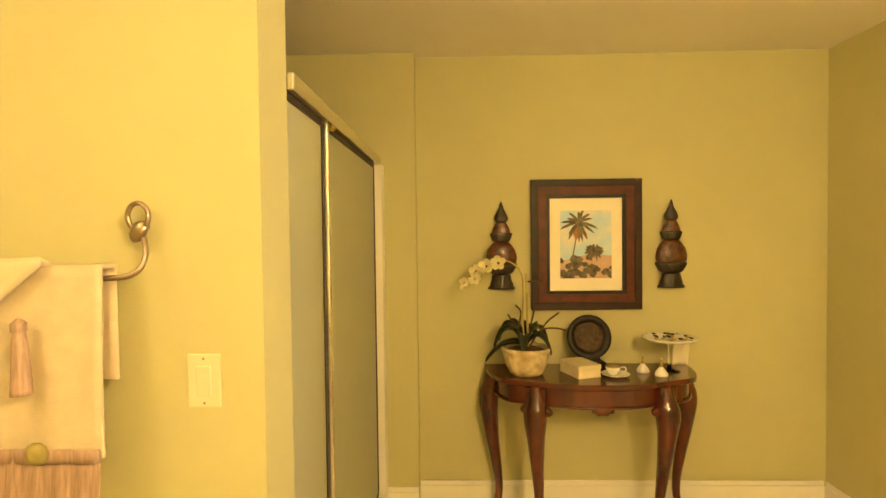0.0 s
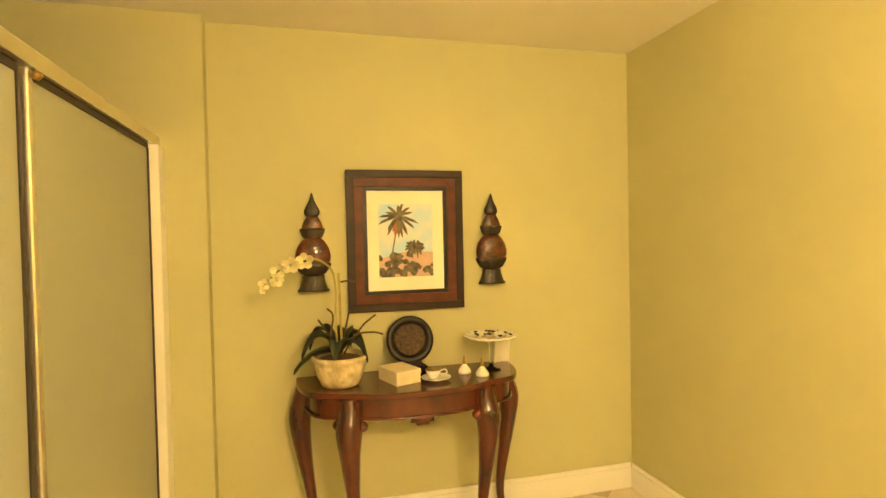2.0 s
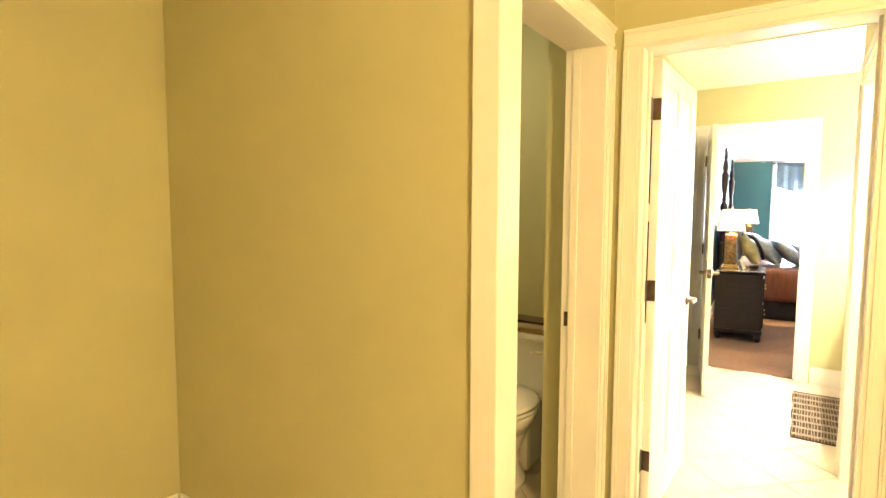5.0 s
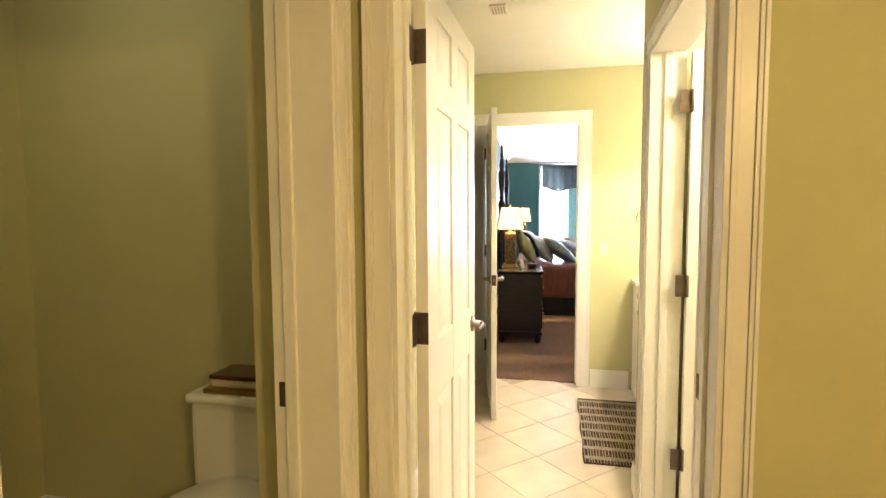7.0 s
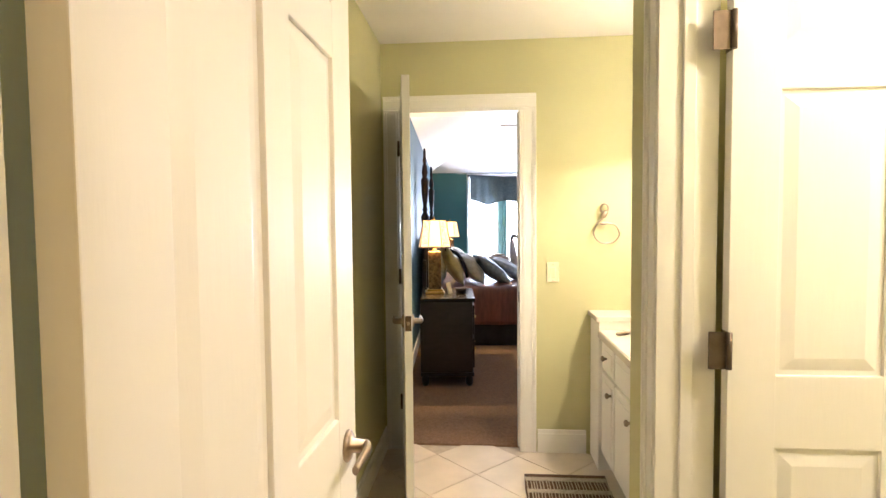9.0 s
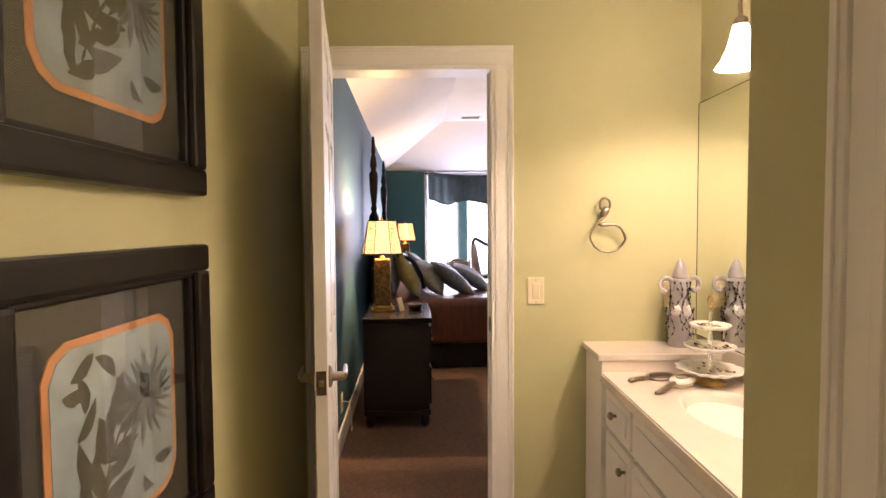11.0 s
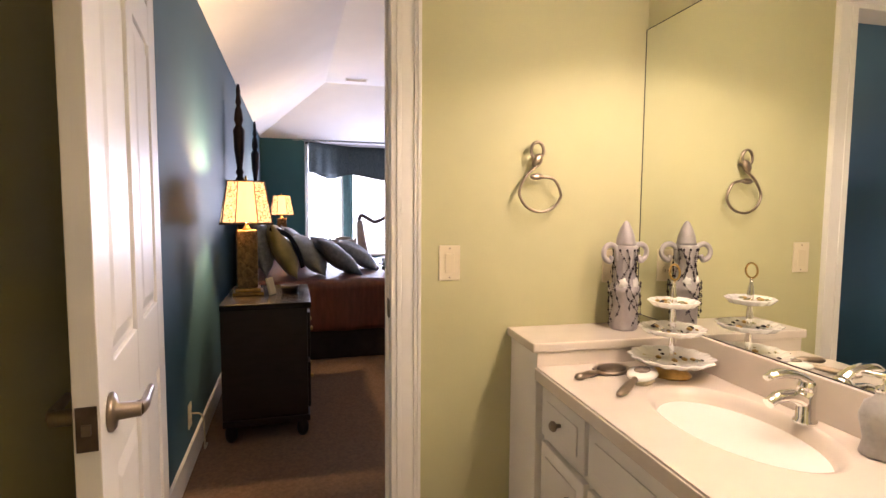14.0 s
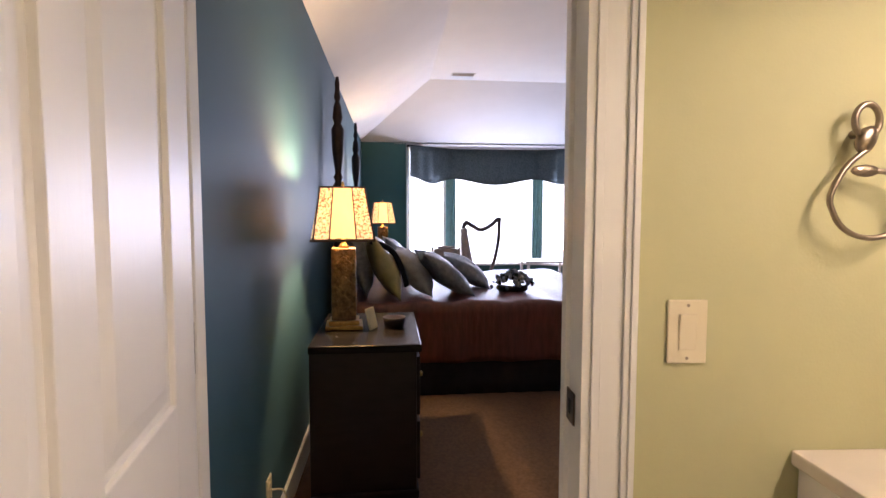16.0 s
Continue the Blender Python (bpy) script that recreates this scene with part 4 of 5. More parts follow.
def flower_print(cx, cz):
    ob = thing("framed_print", "botanical flower print in a heavy black-brown frame", "picture", pose(cx, 1.466, cz), "flower prints")
    w, h = 0.32, 0.325

    def ring(a, b, yb, bev=0.006):
        bm = bmesh.new()
        box(bm, -w + a, w - a, -yb, 0, h - b, h - a, bev)
        box(bm, -w + a, w - a, -yb, 0, -h + a, -h + b, bev)
        box(bm, -w + a, -w + b, -yb, 0, -h + b, h - b, bev)
        box(bm, w - b, w - a, -yb, 0, -h + b, h - b, bev)
        return bm

    part("frame", ring(0, 0.062, 0.045, 0.010), M_BLACKFR, ob)
    part("frame_lip", ring(0.058, 0.075, 0.030), M_BLACKFR, ob)
    part("mount", B(-w + 0.07, w - 0.07, -0.014, 0, -h + 0.07, h - 0.07), M_DARKMAT, ob, "dark mount board")

    def rounded(a, cut):
        return [(-a, -a + cut), (-a, a - cut), (-a + cut * 0.35, a - cut * 0.35), (-a + cut, a), (a - cut, a), (a - cut * 0.35, a - cut * 0.35), (a, a - cut), (a, -a + cut), (a - cut * 0.35, -a + cut * 0.35), (a - cut, -a), (-a + cut, -a), (-a + cut * 0.35, -a + cut * 0.35)]

    up = pose(0, 0, 0, 90)
    part("mount_edge", prism([(x * 1.18, z * 1.17) for x, z in rounded(0.160, 0.045)], 0.0142, 0.0165, m=up), M_ORANGE, ob, "orange bevelled mount edge")
    pr = part("print", prism([(x * 1.18, z * 1.17) for x, z in rounded(0.148, 0.04)], 0.0166, 0.018, m=up), M_BOTAN, ob, "grey-blue paper print")
    rnd = random.Random(11)
    layer = [0]

    def blade(bm, bx, bz, a, L, wd, bend=0.0):
        """A printed leaf or petal that starts at bx, bz and points along a."""
        layer[0] += 1
        left, right = [], []
        for s, sw in ((0, 0.15), (0.2, 0.7), (0.45, 1), (0.72, 0.75), (0.9, 0.35), (1, 0.02)):
            aa = a + bend * s
            px, pz = bx + L * s * math.cos(aa), bz + L * s * math.sin(aa)
            left.append((px - wd * sw * math.sin(aa), pz + wd * sw * math.cos(aa)))
            right.append((px + wd * sw * math.sin(aa), pz - wd * sw * math.cos(aa)))
        bm.faces.new([bm.verts.new((max(-0.168, min(0.168, px)), -0.0183 - 0.00001 * layer[0], max(-0.155, min(0.155, pz)))) for px, pz in left + right[::-1]])

    leaves, petals = bmesh.new(), bmesh.new()
    stem = [(-0.09 + 0.13 * f, -0.155 + 0.2 * f + 0.03 * math.sin(3 * f)) for f in [k / 10 for k in range(11)]]
    for (x0, z0), (x1, z1) in zip(stem, stem[1:]):
        blade(leaves, x0, z0, math.atan2(z1 - z0, x1 - x0), 0.032, 0.004)
    for k in range(24):
        f = (k // 2 + 0.5) / 12
        x0, z0 = stem[int(f * 10)]
        side = 1 if k % 2 else -1
        blade(leaves, x0 - 0.02 * (k % 3 == 0), z0, 1.1 + side * rnd.uniform(0.7, 1.5), rnd.uniform(0.06, 0.10), rnd.uniform(0.012, 0.019), -side * rnd.uniform(0.2, 0.7))
    for x0, z0, a in ((-0.15, 0.10, -0.5), (-0.13, 0.12, 0.2), (-0.10, 0.06, 1.3), (-0.12, 0.02, 0.4), (-0.02, 0.10, 1.9), (0.10, -0.10, -0.6), (0.06, -0.12, -1.4)):
        blade(leaves, x0, z0, a, rnd.uniform(0.06, 0.085), 0.014, 0.5)
    for ring_r, n, L in ((0.030, 26, 0.072), (0.018, 20, 0.055), (0.006, 16, 0.038)):
        for k in range(n):
            a = 2 * math.pi * k / n + rnd.uniform(-0.08, 0.08)
            blade(petals if k % 3 else leaves, 0.075 + ring_r * math.cos(a), 0.035 + ring_r * math.sin(a), a, L * rnd.uniform(0.8, 1.1), 0.0055, rnd.uniform(-0.3, 0.3))
    part("printed_leaves", leaves, M_BOTLEAF, pr)
    part("printed_petals", petals, M_BOTPETAL, pr)
    gl = part("glazing", B(-w + 0.072, w - 0.072, -0.0235, -0.022, -h + 0.072, h - 0.072), M_GLASS, ob, "clear picture glass")
    gl.visible_shadow = False
    return ob


fp = flower_print(4.708, 1.0)
copy_thing(fp, pose(4.708, 1.466, 1.764))


def vanity():
    ob = thing("vanity_cabinet", "white painted vanity cabinet with drawers and doors", "cabinet", pose(4.48, -0.27, 0))
    # local: x along the wall, y outwards from it
    D, L, top = 0.475, 1.325, 0.75
    bm = B(0.037, L, 0.021, D, 0.09, top)
    box(bm, 0.037, L, 0.021, D - 0.06, 0.0, 0.0905)
    part("body", bm, M_CAB, ob)
    part("end_pilaster", B(L + 0.001, L + 0.223, 0.021, D + 0.03, 0, 0.829, 0.003), M_CAB, ob)

    def front(x0, x1, z0, z1, name, knob=None):
        f = B(x0, x1, D, D + 0.018, z0, z1, 0.004)
        d = part(name, f, M_CAB, ob)
        box_in = B(x0 + 0.035, x1 - 0.035, D + 0.0185, D + 0.023, z0 + 0.035, z1 - 0.035, 0.003)
        part("panel", box_in, M_CAB, d)
        if knob:
            part("knob", lathe([(0.006, 0), (0.006, 0.012), (0.014, 0.018), (0.015, 0.025), (0.009, 0.031)], 20, m=pose(knob[0], D + 0.022, knob[1], -90)), M_NICKEL, d, "brass knob")

    front(L - 0.285, L - 0.02, 0.585, 0.735, "drawer", (L - 0.155, 0.665))
    front(L - 0.285, L - 0.02, 0.12, 0.565, "cabinet_door", (L - 0.25, 0.50))
    front(0.32, L - 0.305, 0.585, 0.735, "false_drawer")
    front(0.32, 0.655, 0.12, 0.565, "cabinet_door", (0.62, 0.50))
    front(0.68, L - 0.305, 0.12, 0.565, "cabinet_door", (0.715, 0.50))
    front(0.045, 0.30, 0.585, 0.735, "drawer", (0.16, 0.665))
    front(0.045, 0.30, 0.12, 0.565, "cabinet_door", (0.26, 0.50))


vanity()


def worktop():
    ob = thing("vanity_counter", "pinkish cream cultured marble counter with an oval basin", "counter", pose(4.48, -0.27, 0))
    D, L = 0.505, 1.325
    cx, cy, a, b = 0.855, 0.222, 0.232, 0.145
    n = 48
    bm = bmesh.new()
    zt, zb = 0.785, 0.751
    outer = []
    for k in range(n):
        t = 2 * math.pi * k / n
        dx, dy = math.cos(t), math.sin(t)
        s = min((L - cx) / dx if dx > 1e-9 else (cx - 0.037) / -dx if dx < -1e-9 else 1e9, (D - cy) / dy if dy > 1e-9 else (cy - 0.021) / -dy if dy < -1e-9 else 1e9)
        outer.append((cx + s * dx, cy + s * dy))
    for corner in ((L, D), (L, 0.021), (0.037, D), (0.037, 0.021)):
        k = min(range(n), key=lambda i: (outer[i][0] - corner[0]) ** 2 + (outer[i][1] - corner[1]) ** 2)
        outer[k] = corner
    rings = [[bm.verts.new((x, y, zb)) for x, y in outer], [bm.verts.new((x, y, zt)) for x, y in outer]]
    for f, z in ((1.06, zt), (1.0, zt - 0.004), (0.95, zt - 0.02), (0.86, zt - 0.06), (0.68, zt - 0.10), (0.4, zt - 0.125), (0.1, zt - 0.132)):
        rings.append([bm.verts.new((cx + a * f * math.cos(2 * math.pi * k / n), cy + b * f * math.sin(2 * math.pi * k / n), z)) for k in range(n)])
    for i, (p, q) in enumerate(zip(rings, rings[1:])):
        for k in range(n):
            bm.faces.new((p[k], p[(k + 1) % n], q[(k + 1) % n], q[k])).smooth = i > 1
    bm.faces.new(rings[-1])
    part("top", bm, M_COUNTER, ob)
    part("drain", lathe([(0.02, 0), (0.02, 0.004), (0.012, 0.005)], 20, at=(cx, cy, zt - 0.131)), M_CHROME, ob, "chrome drain")
    part("front_lip", B(0.037, L, D, D + 0.006, zb - 0.006, zt - 0.004, 0.003), M_COUNTER, ob)
    part("backsplash", B(0.037, L, 0.021, 0.038, zt, 0.885, 0.003), M_COUNTER, ob)
    part("ledge", B(L - 0.012, 1.548, 0.021, D + 0.016, 0.8295, 0.858, 0.005), M_COUNTER, ob)
    part("ledge_face", B(L - 0.006, L + 0.0005, 0.039, D, zt, 0.829, 0.001), M_COUNTER, ob)


worktop()
mir = thing("wall_mirror", "large frameless mirror above the vanity", "mirror", pose(4.48, -0.27, 0))
part("silvering", B(0.037, 1.548, 0.0205, 0.026, 0.888, 1.88), M_MIRROR, mir)
bm = B(1.5482, 1.5498, 0.0205, 0.0275, 0.886, 1.882)
box(bm, 0.037, 1.548, 0.0205, 0.0275, 1.8802, 1.8818)
box(bm, 0.037, 1.548, 0.0205, 0.0275, 0.8855, 0.8875)
part("edge", bm, M_DARK, mir, "dark mirror edge")


def faucet():
    ob = thing("faucet", "chrome single-lever basin faucet", "faucet", pose(5.295, -0.196, 0.785) @ Matrix.Scale(0.82, 4))
    part("base", lathe([(0.030, 0), (0.030, 0.006), (0.024, 0.012), (0.022, 0.07), (0.024, 0.09)], 28), M_CHROME, ob)
    part("spout", tube(curve([(0, 0.0, 0.055), (0, 0.04, 0.075), (0, 0.09, 0.078), (0, 0.125, 0.062)], 16), [0.019] * 8 + [0.017] * 5 + [0.015] * 4, 16), M_CHROME, ob)
    part("body_cap", lathe([(0.024, 0.09), (0.025, 0.105), (0.018, 0.118), (0.004, 0.121)], 28), M_CHROME, ob)
    part("lever", tube(curve([(0, -0.005, 0.112), (0, 0.04, 0.135), (0, 0.10, 0.142), (0, 0.135, 0.132)], 14), [0.012, 0.012, 0.012, 0.012, 0.012, 0.012, 0.012, 0.012, 0.012, 0.012, 0.012, 0.011, 0.010, 0.009, 0.007], 12, flat=1.6), M_CHROME, ob)


faucet()


def tiered_tray():
    ob = thing("tiered_tray", "three-tier white scalloped tray with jewellery", "tiered tray", pose(5.655, -0.115, 0.785))
    part("foot", lathe([(0.055, 0), (0.056, 0.006), (0.040, 0.02), (0.035, 0.035)], 32), M_GOLD, ob, "brass foot")
    rnd = random.Random(5)
    for z, r in ((0.045, 0.115), (0.128, 0.088), (0.205, 0.068)):
        tier = part("tier", lathe([(0.02, z - 0.008), (r * 0.8, z - 0.004), (r, z + 0.010), (r * 0.97, z + 0.013), (r * 0.75, z + 0.002), (0.02, z)], 64, wobble=lambda a, k: 0.05 * math.sin(14 * a) if 0 < k < 4 else 0), M_WHITE, ob)
        for k in range(14):
            a, d = rnd.uniform(0, 6.28), rnd.uniform(0.2, 0.75) * r
            bm = bmesh.new()
            bmesh.ops.create_icosphere(bm, subdivisions=1, radius=rnd.uniform(0.004, 0.008))
            bmesh.ops.transform(bm, matrix=pose(d * math.cos(a), d * math.sin(a), z + 0.007) @ Matrix.Diagonal((1.6, 1, 0.7, 1)), verts=bm.verts)
            part("jewel", bm, rnd.choice((M_GOLD, M_BEAD, M_CHROME)), tier)
    part("rod", lathe([(0.010, 0.035), (0.006, 0.06), (0.011, 0.085), (0.006, 0.12), (0.010, 0.16), (0.006, 0.2), (0.010, 0.23), (0.006, 0.255), (0.004, 0.275)], 16), M_CHROME, ob)
    part("ring", tube([(0.022 * math.cos(t), 0, 0.298 + 0.022 * math.sin(t)) for t in [i * math.pi / 12 for i in range(25)]], 0.003, 8), M_GOLD, ob, "brass carrying ring")


tiered_tray()


def bust_vase():
    ob = thing("jewellery_vase", "grey-white ceramic vase with scroll handles hung with bead strings", "vase", pose(5.93, -0.128, 0.858) @ Matrix.Diagonal((0.9, 0.9, 1.06, 1)))
    part("body", lathe([(0.046, 0), (0.050, 0.006), (0.049, 0.06), (0.051, 0.115), (0.056, 0.121), (0.056, 0.132), (0.050, 0.138), (0.041, 0.155), (0.038, 0.20), (0.039, 0.245), (0.043, 0.262), (0.037, 0.267)], 32, wobble=lambda a, k: 0.025 * math.sin(8 * a)), M_VASE, ob)
    part("stopper", lathe([(0.037, 0.2675), (0.035, 0.275), (0.031, 0.295), (0.022, 0.318), (0.011, 0.337), (0.003, 0.344)], 24), M_VASE, ob, "pointed ceramic stopper")
    for ang in (90, 270):
        c, s = math.cos(radians(ang + 8)), math.sin(radians(ang + 8))
        prof = [(0.036, 0.215), (0.040, 0.250)] + [(0.068 - 0.030 * math.cos(t), 0.243 + 0.026 * math.sin(t)) for t in [i * math.pi / 8 for i in range(2, 13)]] + [(0.060, 0.232)]
        part("handle", tube(curve([(c * r, s * r, z) for r, z in prof], 40), 0.009, 10), M_VASE, ob, "curled scroll handle")
    for k, a0 in enumerate((3.6, 2.5)):
        rose = lathe([(0.016, 0), (0.015, 0.006), (0.006, 0.010)], 15, m=pose(0, 0, 0.150, 0, 0, math.degrees(a0)) @ pose(0.043, 0, 0, 0, 90), wobble=lambda a, k: 0.22 * math.sin(5 * a))
        part("rosette", rose, M_WHITE, ob, "pale ceramic rosette")
    rnd = random.Random(3)
    for k in range(14):
        a0 = 0.45 * k + rnd.uniform(-0.2, 0.2)
        end = rnd.uniform(0.008, 0.09)
        bm = bmesh.new()
        for i in range(34):
            f = i / 33
            a = a0 + (k % 3 - 1) * 0.9 * f + 0.3 * math.sin(9 * f + k)
            z = 0.252 - (0.252 - end) * f
            r = (0.041 if z > 0.15 else 0.057) + 0.0025
            b = bmesh.ops.create_icosphere(bm, subdivisions=1, radius=0.0048 if i % 4 == 0 else 0.0024)
            bmesh.ops.translate(bm, vec=(r * math.cos(a), r * math.sin(a), z), verts=b["verts"])
        part("bead_string", bm, M_BEAD, ob, "string of dark beads")


bust_vase()


def hand_mirror(m):
    ob = thing("hand_mirror", "antique metal hand mirror lying on the counter", "hand mirror", m)
    part("rim", lathe([(0.048, 0), (0.052, 0.005), (0.046, 0.010), (0.04, 0.008)], 36, m=Matrix.Diagonal((1.25, 0.9, 1, 1))), M_NICKEL, ob)
    part("back", lathe([(0.045, 0.006), (0.03, 0.013), (0.004, 0.015)], 36, m=Matrix.Diagonal((1.25, 0.9, 1, 1))), M_BRONZE, ob, "dark oval back")
    part("handle", tube(curve([(0.058, 0, 0.006), (0.09, 0, 0.008), (0.13, 0, 0.008), (0.155, 0, 0.006)], 14), [0.007, 0.006, 0.006, 0.007, 0.009, 0.010, 0.010, 0.009, 0.009, 0.009, 0.010, 0.010, 0.009, 0.007, 0.004], 10, flat=1.3), M_NICKEL, ob)


hand_mirror(pose(5.72, 0.035, 0.786, 0, 0, 112))


def hair_brush(m):
    ob = thing("hair_brush", "antique silver-backed hair brush with an oval medallion", "hair brush", m)
    sc = Matrix.Diagonal((1.35, 0.85, 1, 1))
    part("bristles", lathe([(0.036, 0), (0.038, 0.014)], 30, m=sc), M_BOX, ob)
    part("back", lathe([(0.044, 0.0145), (0.047, 0.020), (0.042, 0.028), (0.02, 0.032), (0.003, 0.033)], 36, m=sc), M_WHITE, ob)
    part("medallion", lathe([(0.024, 0.0315), (0.022, 0.035), (0.004, 0.037)], 30, m=sc), M_MOSAIC, ob, "oval flower medallion")
    part("handle", tube(curve([(0.055, 0, 0.020), (0.09, 0, 0.016), (0.13, 0, 0.010), (0.175, 0, 0.008)], 14), [0.008, 0.007, 0.007, 0.008, 0.009, 0.009, 0.010, 0.010, 0.010, 0.010, 0.010, 0.009, 0.008, 0.007, 0.004], 10, flat=1.3), M_NICKEL, ob)


hair_brush(pose(5.62, 0.0, 0.786, 0, 0, 128))


def soap_bottle():
    ob = thing("soap_dispenser", "grey frosted pump soap dispenser", "soap dispenser", pose(5.13, -0.195, 0.785) @ Matrix.Scale(0.86, 4))
    part("bottle", lathe([(0.036, 0), (0.040, 0.006), (0.034, 0.04), (0.042, 0.075), (0.044, 0.095), (0.036, 0.12), (0.018, 0.135), (0.015, 0.145)], 28, wobble=lambda a, k: 0.03 * math.sin(8 * a)), M_SOAP, ob)
    part("collar", lathe([(0.017, 0.1455), (0.017, 0.158), (0.006, 0.162), (0.005, 0.18)], 20), M_CHROME, ob)
    part("pump", tube([(-0.012, 0.0, 0.184), (0.035, 0.02, 0.184), (0.045, 0.025, 0.176)], 0.007, 10), M_CHROME, ob, "chrome pump head")


soap_bottle()


def mosaic_box():
    ob = thing("tissue_dish", "shell mosaic soap dish holding folded cloth", "dish", pose(4.945, -0.145, 0.785, 0, 0, 6))
    bm = B(-0.075, 0.075, -0.05, 0.05, 0, 0.055, 0.006)
    part("body", bm, M_MOSAIC, ob)
    for y in (-0.045, 0.045):
        part("rim", B(-0.078, 0.078, y - 0.008, y + 0.008, 0.0555, 0.068, 0.003), M_MOSAIC, ob)
    part("cloth", B(-0.06, 0.06, -0.034, 0.034, 0.0556, 0.074, 0.008), M_TOWEL, ob, "folded cream cloth")


mosaic_box()


def towel_ring():
    ob = thing("towel_ring", "bronzed leaf-scroll towel ring on the green wall", "towel ring", pose(6.03, 0.165, 1.452, 0, 0, -90))
    leaf_scroll(ob, 1.0)
    pts = [(0.008, -0.03, -0.045), (-0.035, -0.032, -0.08), (-0.062, -0.034, -0.13)] + [(-0.0 + 0.072 * math.cos(t) + 0.012, -0.036, -0.14 + 0.062 * math.sin(t)) for t in [math.pi + i * math.pi / 9 for i in range(1, 10)]] + [(0.06, -0.036, -0.095), (0.01, -0.034, -0.085)]
    part("ring", tube(curve(pts, 60), 0.005, 10), M_NICKEL, ob)
    bm = bmesh.new()
    bmesh.ops.create_icosphere(bm, subdivisions=2, radius=1)
    bmesh.ops.transform(bm, matrix=pose(-0.002, -0.034, -0.086) @ Matrix.Diagonal((0.026, 0.008, 0.011, 1)), verts=bm.verts)
    part("leaf_clasp", bm, M_NICKEL, ob, "leaf-shaped clasp")


towel_ring()


def vanity_light():
    ob = thing("vanity_light", "wall light bar with lit frosted bell shades above the mirror", "wall light", pose(5.15, -0.27, 2.1))
    part("back_plate", B(-0.45, 0.45, 0.021, 0.045, -0.05, 0.05, 0.01), M_NICKEL, ob)
    for x in (-0.36, -0.12, 0.12, 0.36):
        arm = part("arm", tube(curve([(x, 0.03, 0), (x, 0.10, 0.02), (x, 0.145, 0.0), (x, 0.145, -0.06)], 16), 0.007, 10), M_NICKEL, ob)
        part("socket", lathe([(0.022, -0.10), (0.022, -0.065), (0.010, -0.055)], 20, at=(x, 0.145, 0)), M_NICKEL, arm)
        bm = lathe([(0.024, -0.085), (0.030, -0.115), (0.040, -0.155), (0.058, -0.195), (0.076, -0.218), (0.072, -0.217), (0.055, -0.192), (0.036, -0.153), (0.024, -0.113)], 32, at=(x, 0.145, 0), close=False)
        part("bell_shade", bm, M_BELL, arm, "lit frosted glass bell shade")
        lamp("vanity_bulb", (5.15 + x, -0.125, 1.908), VANITY_W, SOFT, 0.008)


vanity_light()


def bath_mat():
    ob = thing("bath_mat", "brown and grey woven striped bath mat on the tiles", "mat", pose(5.23, 0.435, 0.003))
    bm = sheet(40, 4, lambda u, v: (-0.5 + u, -0.215 + 0.43 * v + 0.004 * math.sin(17 * u), 0.002 + 0.0012 * math.sin(40 * u)), 0.006)
    part("weave", bm, M_MATBR, ob)
    rnd = random.Random(6)
    for k in range(8):
        y = -0.5 + 0.062 + k * 0.125
        part("cross_band", B(y - 0.018, y + 0.018, -0.212, 0.212, 0.0045, 0.0075, 0.001), M_MATGR, ob, "grey woven band")
    for k in range(26):
        y = -0.205 + 0.41 * k / 25 + rnd.uniform(-0.003, 0.003)
        part("rib", tube([(-0.495 + 0.05 * j, y + 0.002 * math.sin(j), 0.0062 + 0.002 * (j % 2)) for j in range(20)], 0.0028, 5), M_MATGR, ob)


bath_mat()


def vent(name, m, w, d):
    ob = thing(name, "white slatted air vent", "vent", m)
    part("frame", B(-w / 2, w / 2, -d / 2, d / 2, -0.008, 0, 0.002), M_VENT, ob)
    # Bars in the darker grout colour paint the shade inside the slots.
    for k in range(5):
        y = -d / 2 + d * (k + 1) / 6
        part("slot_shade", B(-w / 2 + 0.02, w / 2 - 0.02, y - 0.004, y + 0.004, -0.012, -0.0075), M_GROUT_SLOT, ob, "slot shade as a darker bar")


vent("ceiling_vent", pose(4.72, 1.119, H), 0.13, 0.09)

# ---- bedroom, turned slightly from the hall ----
BR = pose(6.15, 1.45, 0, 0, 0, 3.4)


def bx(x0, x1, y0, y1, z0, z1, bevel=0.0):
    return B(x0, x1, y0, y1, z0, z1, bevel, BR)


structure("floor_bedroom", B(6.095, 16.0, -6.0, 2.6, -0.1, 0.008), M_CARPET, "brown cut-pile carpet", "floor")
structure("wall_bedroom_head", bx(-0.05, 7.4, 0, 0.14, 0, 2.402), M_BLUE, "deep blue painted wall", "wall")
structure("wall_bedroom_right", bx(-0.3, 8.2, -5.4, -5.26, 0, 3.1), M_BLUE, "deep blue painted wall", "wall")
structure("wall_bedroom_near", B(6.03, 6.15, -4.2, -0.391, 0, 3.1), M_BLUE, "deep blue painted wall", "wall")
structure("wall_bedroom_above_door", B(6.03, 6.15, -0.39, 1.59, H + 0.101, 3.1), M_BLUE, "deep blue painted wall", "wall")
bm = bx(7.2, 7.34, -0.69, -0.001, 0, 2.402)
box(bm, 7.2, 7.34, -5.26, -3.72, 0, 2.402, 0, BR)
box(bm, 7.2, 7.34, -3.72, -0.69, 2.36, 2.402, 0, BR)
structure("wall_bedroom_bay", bm, M_TEAL, "teal painted wall beside the bay", "wall")
SP, RZ = 2.40, 2.98
bm = bmesh.new()
